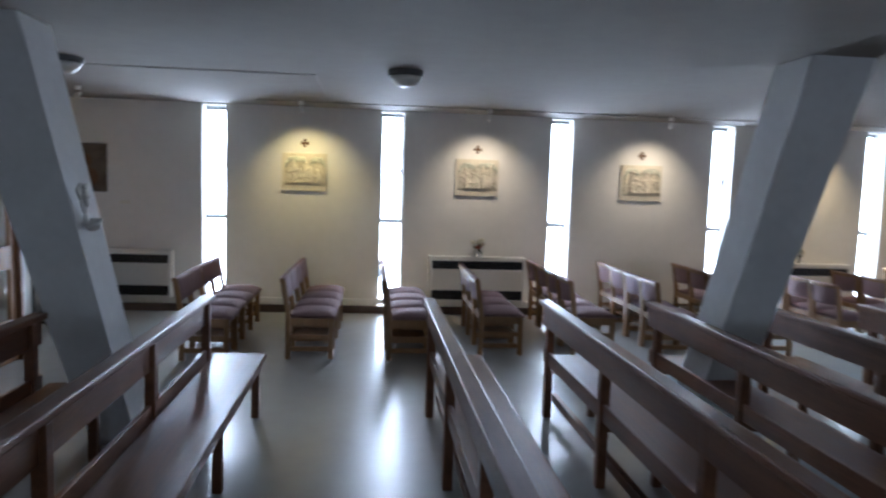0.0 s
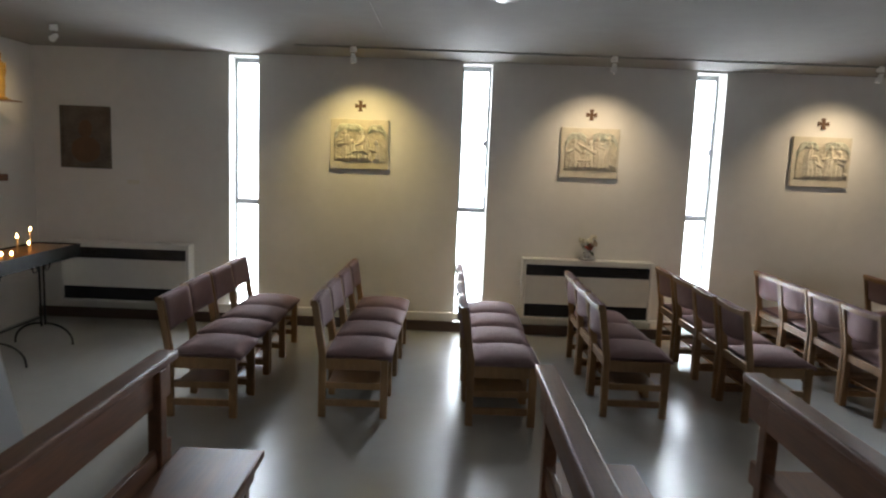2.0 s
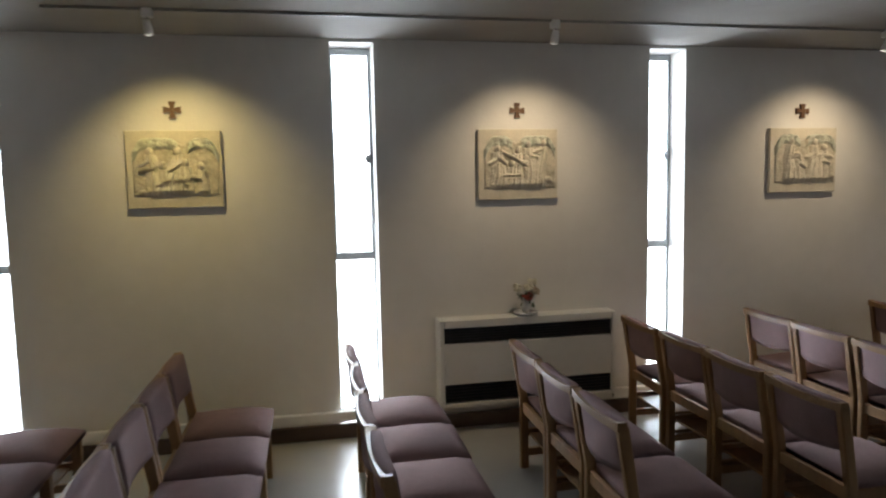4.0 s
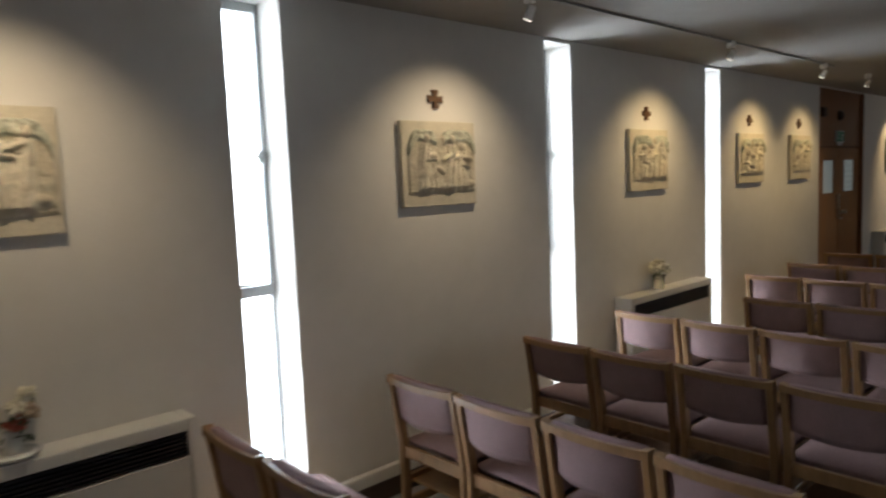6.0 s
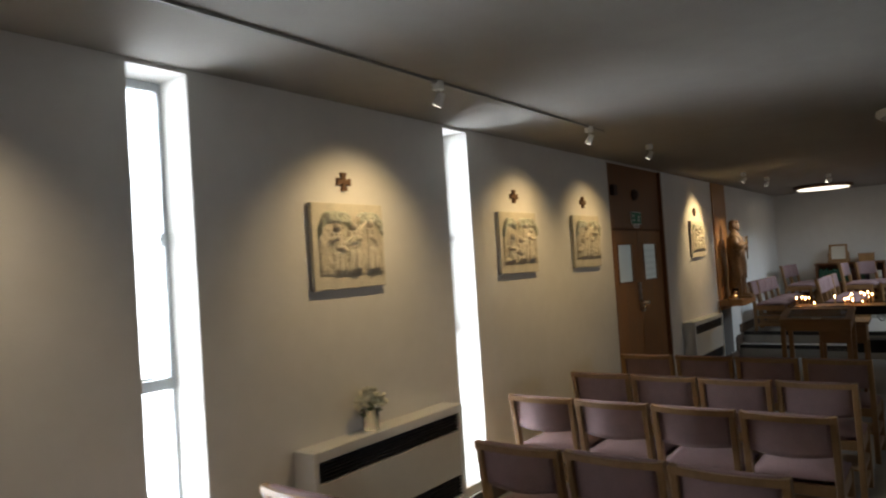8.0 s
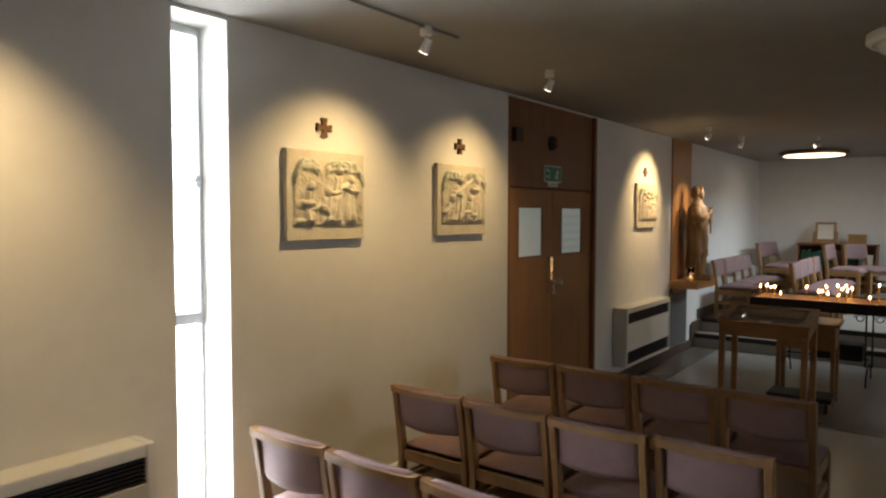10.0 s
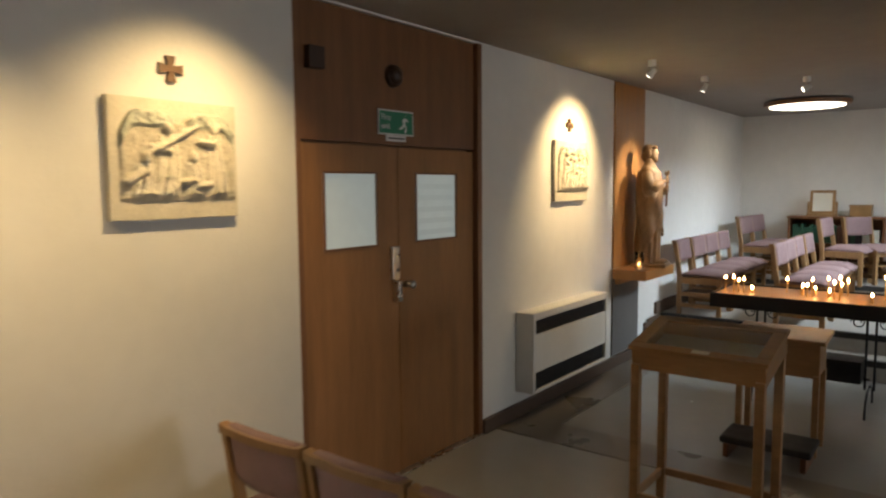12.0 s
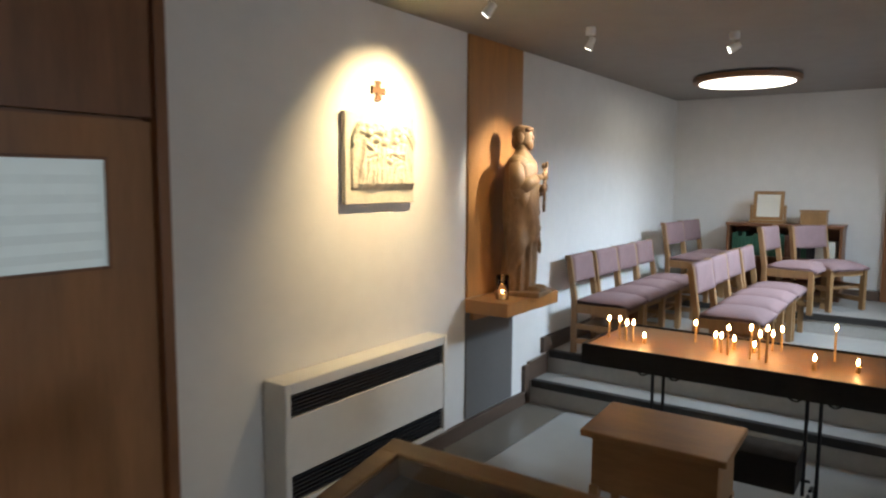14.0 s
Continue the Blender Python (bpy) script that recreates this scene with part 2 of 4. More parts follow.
DOOR_L, DOOR_R = 9.864, 11.455
openings = [(xr - WIN_W, xr, 0.09, CEIL - 0.02) for xr in WIN_RIGHT] + [(DOOR_L, DOOR_R, 0.0, CEIL - 0.012)]
edges = [X0 - 0.3]
wall_boxes = []
for a, b, z0, z1 in openings:
    wall_boxes.append((edges[-1], a, WALL_Y, WALL_Y + 0.3, 0, CEIL))
    if z0 > 0:
        wall_boxes.append((a, b, WALL_Y, WALL_Y + 0.3, 0, z0))
    wall_boxes.append((a, b, WALL_Y, WALL_Y + 0.3, z1, CEIL))
    edges.append(b)
wall_boxes.append((edges[-1], X1 + 0.3, WALL_Y, WALL_Y + 0.3, 0, CEIL))
structure("wall_north", wall_boxes, PLASTER, "off-white plastered wall with tall slit windows", "wall")

structure("wall_east", [(X1, X1 + 0.3, Y0, WALL_Y, 0, CEIL)], PLASTER, "plain off-white end wall", "wall")
WX = -3.0
structure("wall_west", [(X0 - 0.3, X0, 6.3, WALL_Y, 0, CEIL), (X0, WX - 0.2, 6.3, 6.5, 0, CEIL), (WX - 0.2, WX, Y0, 4.93, 0, CEIL), (WX - 0.2, WX, 6.33, 6.5, 0, CEIL), (WX - 0.2, WX, 4.93, 6.33, 2.07, CEIL)], PLASTER, "off-white side wall with glazed doors", "wall")
structure("porch_wall", [(X0 - 0.3, X0, Y0, 6.3, 0, CEIL), (X0, WX - 0.2, Y0 - 0.3, Y0, 0, CEIL)], PLASTER, "plain wall closing the porch", "wall")
# unseen closing wall; its openings and lamps are added as fill light
south = []
cuts = [-1.0, 1.0, 11.4, 13.6, 14.2, 17.6]
powers = [9, 58, 6]
prev = X0 - 0.3
for a, b, watts in zip(cuts[::2], cuts[1::2], powers):
    south += [(prev, a, Y0 - 0.3, Y0, 0, CEIL), (a, b, Y0 - 0.3, Y0, 0, 0.5), (a, b, Y0 - 0.3, Y0, 2.5, CEIL)]
    area_lamp("window_daylight", ((a + b) / 2, Y0 - 0.1, 1.5), ((a + b) / 2, 5, 1.5), b - a, 2.0, watts, (0.95, 0.97, 1.0))
    prev = b
south.append((prev, X1 + 0.3, Y0 - 0.3, Y0, 0, CEIL))
structure("wall_south", south, PLASTER, "plain off-white unseen wall with openings added for fill light", "wall")
area_lamp("porch_daylight", (WX - 0.5, 5.63, 1.25), (5, 5.63, 1.25), 1.3, 1.7, 0.6, (1.0, 0.86, 0.6))

# skirting and pipe casing along the window wall
skirt = [(X0, WIN_RIGHT[0] - 0.0, 8.745, WALL_Y, 0, 0.10), (WIN_RIGHT[0], DOOR_L, 8.745, WALL_Y, 0, 0.10), (DOOR_R, 14.45, 8.745, WALL_Y, 0, 0.10)]
structure("baseboard", skirt, SKIRT, "dark brown wooden skirting board", "skirting", bevel=0.003)
structure("trim", [(-2.3, 0.9, 8.70, 8.744, 0.13, 0.2), (2.24, 5.55, 8.70, 8.744, 0.13, 0.2), (6.9, 9.8, 8.70, 8.744, 0.13, 0.2)], HEATER, "cream heating pipe casing above the skirting", "pipe casing", bevel=0.012)
structure("floor_band", [(11.6, 11.95, 3.0, 8.74, 0.0, 0.004)], LINO_DARK, "dark inlaid band across the floor", "floor band")
structure("floor_border", [(11.95, 14.45, 8.42, 8.74, 0.0, 0.004)], LINO_DARK, "dark floor border beneath the heater", "floor band")

# steps and raised platform at the far end
RISE = 0.172
LEVELS = ((14.5, 1), (14.8, 2), (16.85, 3))
for x, k in LEVELS:
    structure("step", [(x, X1, Y0, WALL_Y, (k - 1) * RISE, k * RISE)], STEP, "pale vinyl-covered platform step", "step")
    structure("nosing", [(x - 0.012, x + 0.045, Y0, 8.74, k * RISE - 0.05, k * RISE + 0.006)], RUBBER, "black rubber step nosing", "nosing", bevel=0.004)
structure("stepped_skirting", [(14.40, 14.48, 8.745, WALL_Y, 0, 0.3), (14.48, 14.78, 8.745, WALL_Y, RISE, 0.32), (14.70, X1, 8.745, WALL_Y, 2 * RISE, 0.47), (16.80, X1, 8.743, WALL_Y, 3 * RISE, 0.63)], SKIRT, "brown skirting stepping up beside the stairs", "skirting", bevel=0.003)
structure("east_skirting", [(X1 - 0.03, X1, Y0, WALL_Y, 3 * RISE, 3 * RISE + 0.1)], SKIRT, "brown skirting on the end wall", "skirting", bevel=0.003)
structure("end_panel", [(X1 - 0.05, X1, 5.0, 6.65, 3 * RISE, 2.62)], DOORDARK, "tall dark brown timber panel on the end wall", "panel", bevel=0.004)

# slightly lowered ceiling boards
structure("ceiling_panel", [(6.0, 14.2, 2.0, 6.31, CEIL - 0.022, CEIL)], CEILING, "large shade-darkened ceiling panel with a stepped edge", "ceiling panel")
structure("ceiling_board", [(-3.8, -0.35, 6.05, 7.55, CEIL - 0.008, CEIL)], CEILING, "shallow shade-darkened boarded ceiling patch", "ceiling board")


# ---------------------------------------------------------------- windows
def window(i, xr):
    w = thing("window_%d" % (i + 1), (xr - WIN_W / 2, GLASS_Y, 0), "tall narrow slit window with grey metal frame", "window")
    tagged(w, kind="structure")
    h = WIN_W / 2 - 0.001
    top, mid, low = CEIL - 0.022, 1.19, 0.095
    for name, d in (("stile", (-h, -h + 0.022, 0, 0.05, mid, top)), ("stile", (h - 0.022, h, 0, 0.05, mid, top)), ("top_rail", (-h + 0.022, h - 0.022, 0, 0.05, top - 0.045, top)),
                    ("transom", (-h + 0.022, h - 0.022, -0.004, 0.054, mid, mid + 0.055)), ("jamb", (-h, -h + 0.012, 0.01, 0.045, low, mid)), ("jamb", (h - 0.012, h, 0.01, 0.045, low, mid)), ("bottom_rail", (-h + 0.012, h - 0.012, 0.01, 0.045, low, low + 0.03))):
        boxpart(name, d, ALU, w, 0.004)
    for d in ((-h + 0.022, h - 0.022, 0.022, 0.028, mid + 0.055, top - 0.045), (-h + 0.012, h - 0.012, 0.022, 0.028, low + 0.03, mid)):
        p = boxpart("pane", d, GLASS, w, 0)
        p.visible_shadow = False
    bm = bmesh.new()
    box(bm, h - 0.05, h - 0.015, -0.018, 0, 1.86, 1.92, 0.003)
    box(bm, h - 0.07, h - 0.035, -0.03, -0.016, 1.885, 1.9, 0.003)
    part("catch", bm, ALU, w)
    bm = bmesh.new()
    box(bm, -h + 0.05, h - 0.12, -0.02, -0.008, mid + 0.06, mid + 0.072, 0.002, )
    part("stay", bm, ALU, w)
    boxpart("sill", (-h, h, -0.205, 0.0, 0.091, 0.1), PLASTER, w, 0.002)


for i, xr in enumerate(WIN_RIGHT):
    window(i, xr)

d2 = tagged(thing("door_2", (WX, 5.63, 0), "closed brown timber double doors with clear glazing", "door"), kind="structure")
for d in ((-0.1, 0.02, -0.699, -0.65, 0, 2.068), (-0.1, 0.02, 0.65, 0.699, 0, 2.068), (-0.1, 0.02, -0.649, 0.649, 2.02, 2.068)):
    boxpart("door_frame", d, DOORDARK, d2)
for s in (-1, 1):
    y0, y1 = (0.004, 0.646) if s > 0 else (-0.646, -0.004)
    lf = boxpart("leaf_bottom", (-0.06, -0.015, y0, y1, 0.01, 0.39), DOORWOOD, d2)
    for d in ((-0.06, -0.015, y0, y0 + 0.1, 0.391, 2.015), (-0.06, -0.015, y1 - 0.1, y1, 0.391, 2.015), (-0.06, -0.015, y0 + 0.101, y1 - 0.101, 0.85, 1.06), (-0.06, -0.015, y0 + 0.101, y1 - 0.101, 1.9, 2.015)):
        boxpart("leaf_rail", d, DOORWOOD, d2)
    for z0, z1 in ((0.391, 0.849), (1.061, 1.899)):
        boxpart("pane", (-0.04, -0.034, y0 + 0.101, y1 - 0.101, z0, z1), GLASS, d2, 0).visible_shadow = False
    bm = bmesh.new()
    ys = s * 0.055
    box(bm, -0.014, -0.004, ys - 0.02, ys + 0.02, 0.88, 1.06, 0.003)
    rod(bm, (-0.004, ys, 0.99), (0.045, ys, 0.99), 0.008)
    rod(bm, (0.04, ys, 0.99), (0.04, ys + s * 0.11, 0.99), 0.008)
    part("lever_handle", bm, CHROME, d2, "steel lever door handle")


# ---------------------------------------------------------------- leaning columns
def column(name, base_x, top_x, label):
    c = thing(name, (0, 0, 0), label, "column")
    bm = bmesh.new()
    n = 10
    rings = []
    for k in range(n + 1):
        f = k / n
        xc = base_x + (top_x - base_x) * f
        w = 0.14 + 0.09 * f
        d = 0.17 + 0.05 * f
        rings.append([bm.verts.new(v) for v in ((xc - w, 4.36 - d, CEIL * f), (xc + w, 4.36 - d, CEIL * f), (xc + w, 4.36 + d, CEIL * f), (xc - w, 4.36 + d, CEIL * f))])
    for a, b in zip(rings, rings[1:]):
        for i in range(4):
            bm.faces.new((a[i], a[(i + 1) % 4], b[(i + 1) % 4], b[i]))
    bm.faces.new(rings[0][::-1])
    bm.faces.new(rings[-1])
    long_edges = [e for e in bm.edges if abs(e.verts[0].co.z - e.verts[1].co.z) > 0.01]
    bmesh.ops.bevel(bm, geom=long_edges, offset=0.015, segments=2, affect="EDGES", profile=0.5)
    part("shaft", bm, COLUMN, c)
    return c


col = column("leaning_column", -1.43, -2.16, "pale painted concrete column leaning outward")
bm = bmesh.new()
# back plate, standing figure with spread wings, scalloped bowl
for z, w, t in ((-0.10, 0.030, 0.010), (0.0, 0.036, 0.012), (0.08, 0.044, 0.012)):
    blob(bm, (0, -0.008, z), (w, t, 0.065), 2)
blob(bm, (0, -0.030, 0.045), (0.022, 0.018, 0.060), 2)
blob(bm, (0, -0.034, 0.118), (0.016, 0.016, 0.020), 2)
for sx in (-1, 1):
    blob(bm, (sx * 0.034, -0.018, 0.090), (0.022, 0.010, 0.045), 2, Euler((0, sx * 0.5, 0)).to_matrix().to_4x4())
    rod(bm, (sx * 0.018, -0.034, 0.075), (sx * 0.006, -0.052, 0.045), 0.008, 0.006, 8)
lathe(bm, [(0.018, -0.165), (0.040, -0.150), (0.056, -0.125), (0.062, -0.100), (0.054, -0.102), (0.040, -0.130)], 18, at=(0, -0.042, 0))
stoup = part("stoup", bm, WHITE, col, "small white ceramic stoup with a moulded figure", True)
stoup.matrix_basis = pose(-1.625, 4.262, 1.52, 0, -14, 76)
column("leaning_column", 2.52, 3.30, "pale painted concrete column leaning outward")


# ---------------------------------------------------------------- pews
def pew(x, y0, y1):
    p = thing("pew", (x, (y0 + y1) / 2, 0), "dark polished wooden pew with open back", "pew", "rows of pews")
    h = (y1 - y0) / 2
    boxpart("top_rail", (-0.048, 0.04, -h, h, 0.832, 0.87), PEW, p, 0.010, m=pose(-0.01, 0, 0))
    boxpart("back_board", (-0.022, 0.006, -h + 0.02, h - 0.02, 0.68, 0.831), PEW, p, 0.004, m=pose(-0.005, 0, 0))
    boxpart("lower_rail", (-0.014, 0.012, -h + 0.05, h - 0.05, 0.40, 0.50), PEW, p, 0.004)
    boxpart("seat", (0.03, 0.40, -h, h, 0.40, 0.435), PEW, p, 0.010)
    boxpart("seat_apron", (0.35, 0.372, -h + 0.06, h - 0.06, 0.325, 0.40), PEW, p, 0.004)
    n = 3
    for k in range(n + 1):
        y = -h + 0.16 + (2 * h - 0.32) * k / n
        boxpart("post", (-0.028, 0.028, y - 0.03, y + 0.03, 0, 0.83), PEW, p, 0.006)
        boxpart("front_leg", (0.32, 0.372, y - 0.026, y + 0.026, 0, 0.325), PEW, p, 0.005)
        boxpart("cross_rail", (0.03, 0.318, y - 0.018, y + 0.018, 0.33, 0.395), PEW, p, 0.004)
    boxpart("foot_rail", (0.05, 0.09, -h + 0.09, h - 0.09, 0.10, 0.16), PEW, p, 0.004)
    return p


for x in (-0.98, 0.63, 1.52, 2.36, 3.24, 4.12, 5.0):
    pew(x, 0.9, 4.86)
pew(-1.80, 0.5, 4.1)


# ---------------------------------------------------------------- chairs
def build_chair():
    c = thing("chair", (0, 0, 0), "oak-framed chair with mauve upholstered seat and back", "chair", "rows of linked chairs")
    w = 0.235
    # rear posts lean back above the seat
    for s in (-1, 1):
        bm = bmesh.new()
        y = s * (w - 0.018)
        prof = [(0.0, 0.0), (0.0, 0.42), (-0.055, 0.765)]
        rings = [[bm.verts.new((x + dx, y + dy, z)) for dx, dy in ((-0.024, -0.018), (0.024, -0.018), (0.024, 0.018), (-0.024, 0.018))] for x, z in prof]
        for a, b in zip(rings, rings[1:]):
            for i in range(4):
                bm.faces.new((a[i], a[(i + 1) % 4], b[(i + 1) % 4], b[i]))
        bm.faces.new(rings[0][::-1]), bm.faces.new(rings[-1])
        bmesh.ops.bevel(bm, geom=[e for e in bm.edges if abs(e.verts[0].co.z - e.verts[1].co.z) > 0.1], offset=0.005, segments=1, affect="EDGES")
        part("rear_post", bm, OAK, c)
        boxpart("front_leg", (0.383, 0.431, y - 0.0195, y + 0.0175, 0, 0.40), OAK, c, 0.004)
        boxpart("side_rail", (0.024, 0.382, y - 0.013, y + 0.013, 0.325, 0.40), OAK, c, 0.003)
        boxpart("lower_stretcher", (0.024, 0.382, y - 0.012, y + 0.012, 0.075, 0.12), OAK, c, 0.003)
        boxpart("shelf_rail", (0.024, 0.382, y - 0.012, y + 0.012, 0.195, 0.24), OAK, c, 0.003)
    # top rail with ears over the posts
    bm = bmesh.new()
    n = 12
    rows = []
    for k in range(n + 1):
        f = k / n
        y = -w + 2 * w * f
        dip = -0.005 * math.sin(math.pi * f)
        ear = 0.006 if k in (0, n) else 0.0
        x = -0.060 - 0.012 * math.sin(math.pi * f)
        rows.append([bm.verts.new(v) for v in ((x - 0.022, y, 0.746 + dip), (x + 0.020, y, 0.746 + dip), (x + 0.020, y, 0.778 + dip + ear), (x - 0.022, y, 0.778 + dip + ear))])
    for a, b in zip(rows, rows[1:]):
        for i in range(4):
            bm.faces.new((a[i], a[(i + 1) % 4], b[(i + 1) % 4], b[i]))
    bm.faces.new(rows[0][::-1]), bm.faces.new(rows[-1])
    part("top_rail", bm, OAK, c)
    boxpart("rear_rail", (-0.012, 0.012, -w + 0.033, w - 0.033, 0.345, 0.405), OAK, c, 0.003)
    boxpart("front_rail", (0.39, 0.412, -w + 0.035, w - 0.035, 0.33, 0.395), OAK, c, 0.003)
    boxpart("book_shelf", (0.03, 0.37, -w + 0.03, w - 0.03, 0.205, 0.217), OAK, c, 0.002)
    # padded back, curved in plan
    bm = bmesh.new()
    nu, nv = 12, 8
    for side in (0, 1):
        grid = []
        for j in range(nv + 1):
            v = j / nv
            z = 0.566 + 0.212 * v
            lean = -0.055 * (z - 0.42) / 0.345
            row = []
            for k in range(nu + 1):
                u = k / nu
                y = (-w + 0.029) + 2 * (w - 0.029) * u
                bow = -0.042 * math.sin(math.pi * u) ** 0.8 * (1 - 0.55 * v)
                puff = (0.023 + 0.024 * (math.sin(math.pi * u) * math.sin(math.pi * (0.06 + 0.84 * v))) ** 0.4) if side else -0.012
                row.append(bm.verts.new((lean + bow + puff + 0.006, y, z - 0.014 * math.sin(math.pi * u) * (1 - v))))
            grid.append(row)
        for j in range(nv):
            for k in range(nu):
                q = (grid[j][k], grid[j][k + 1], grid[j + 1][k + 1], grid[j + 1][k])
                bm.faces.new(q if side else q[::-1])
        if side == 0:
            back = grid
    for k in range(nu):
        bm.faces.new((back[0][k], back[0][k + 1], grid[0][k + 1], grid[0][k]))
        bm.faces.new((back[nv][k], grid[nv][k], grid[nv][k + 1], back[nv][k + 1]))
    for j in range(nv):
        bm.faces.new((back[j][0], grid[j][0], grid[j + 1][0], back[j + 1][0]))
        bm.faces.new((back[j][nu], back[j + 1][nu], grid[j + 1][nu], grid[j][nu]))
    part("back_cushion", bm, MAUVE, c, "mauve woven fabric pad", True)
    # domed seat pad
    bm = bmesh.new()
    box(bm, 0.02, 0.455, -w + 0.011, w - 0.011, 0.402, 0.455, 0.0)
    bmesh.ops.subdivide_edges(bm, edges=bm.edges[:], cuts=5, use_grid_fill=True)
    for v in bm.verts:
        u = (v.co.x - 0.02) / 0.435
        t = (v.co.y + w - 0.011) / (2 * w - 0.022)
        if v.co.z > 0.42:
            v.co.z += 0.044 * (max(0, math.sin(math.pi * u)) * max(0, math.sin(math.pi * t))) ** 0.42 - 0.026
        if u > 0.85:
            v.co.z -= 0.018 * (u - 0.85) / 0.15
    part("seat_cushion", bm, MAUVE, c, "mauve woven fabric seat pad", True)
    return c


CHAIR = build_chair()
rng = random.Random(4)
ROWS_X = [-1.585, -0.60, 0.36, 1.31, 2.27, 3.21, 4.25, 5.22, 6.21, 7.31, 8.26, 9.28]
chair_places = []
for r, x in enumerate(ROWS_X):
    count, far = {0: (4, 8.16), 1: (4, 8.25), 2: (4, 8.2), 3: (3, 8.02), 8: (3, 8.03)}.get(r, (4, 8.50))
    step = 0.475 if r < 3 else 0.495
    for k in range(count):
        chair_places.append((x + rng.uniform(-0.012, 0.012), far - 0.24 - step * k, 0, rng.uniform(-1.2, 1.2)))
for k in range(4):
    chair_places.append((15.10 + 0.495 * k, 8.58 + rng.uniform(-0.01, 0.01), 2 * RISE, -90 + rng.uniform(-2, 2)))
    chair_places.append((15.12 + 0.495 * k, 7.62 + rng.uniform(-0.01, 0.01), 2 * RISE, -90 + rng.uniform(-2, 2)))
chair_places += [(17.12, 8.44, 3 * RISE, -96), (17.64, 8.42, 3 * RISE, -98), (17.05, 7.50, 3 * RISE, -98), (17.45, 7.22, 3 * RISE, -124)]
for k, (x, y, z, rz) in enumerate(chair_places):
    m = pose(x, y, z, 0, 0, rz)
    if k == 0:
        CHAIR.matrix_basis = m
    else:
        copy_thing(CHAIR, m)


# ---------------------------------------------------------------- heaters
def heater(x, front=8.62):
    h = thing("wall_heater", (x, WALL_Y, 0), "cream enamelled convector heater with black grilles on the wall", "heater", "convector heaters")
    w, d = 0.64, WALL_Y - front
    for s in (-1, 1):
        boxpart("side_panel", (min(s * w, s * (w - 0.035)), max(s * w, s * (w - 0.035)), -d, -0.002, 0.19, 0.79), HEATER, h, 0.008)
    boxpart("top_panel", (-w + 0.036, w - 0.036, -d, -0.002, 0.735, 0.79), HEATER, h, 0.008)
    boxpart("front_panel", (-w + 0.036, w - 0.036, -d + 0.006, -d + 0.02, 0.345, 0.625), HEATER, h, 0.003)
    boxpart("bottom_panel", (-w + 0.036, w - 0.036, -d + 0.002, -0.002, 0.19, 0.215), HEATER, h, 0.004)
    for z0, z1 in ((0.216, 0.344), (0.626, 0.734)):
        g = boxpart("grille", (-w + 0.036, w - 0.036, -d + 0.03, -d + 0.04, z0, z1), GRILLE, h, 0)
        n = 6
        for k in range(n):
            z = z0 + (z1 - z0) * (k + 0.5) / n
            boxpart("slat", (-w + 0.037, w - 0.037, -d + 0.012, -d + 0.03, z - 0.004, z + 0.003), GRILLE, g, 0)
    return h


for x in (-2.97, 1.58, 6.22, 12.54):
    heater(x)


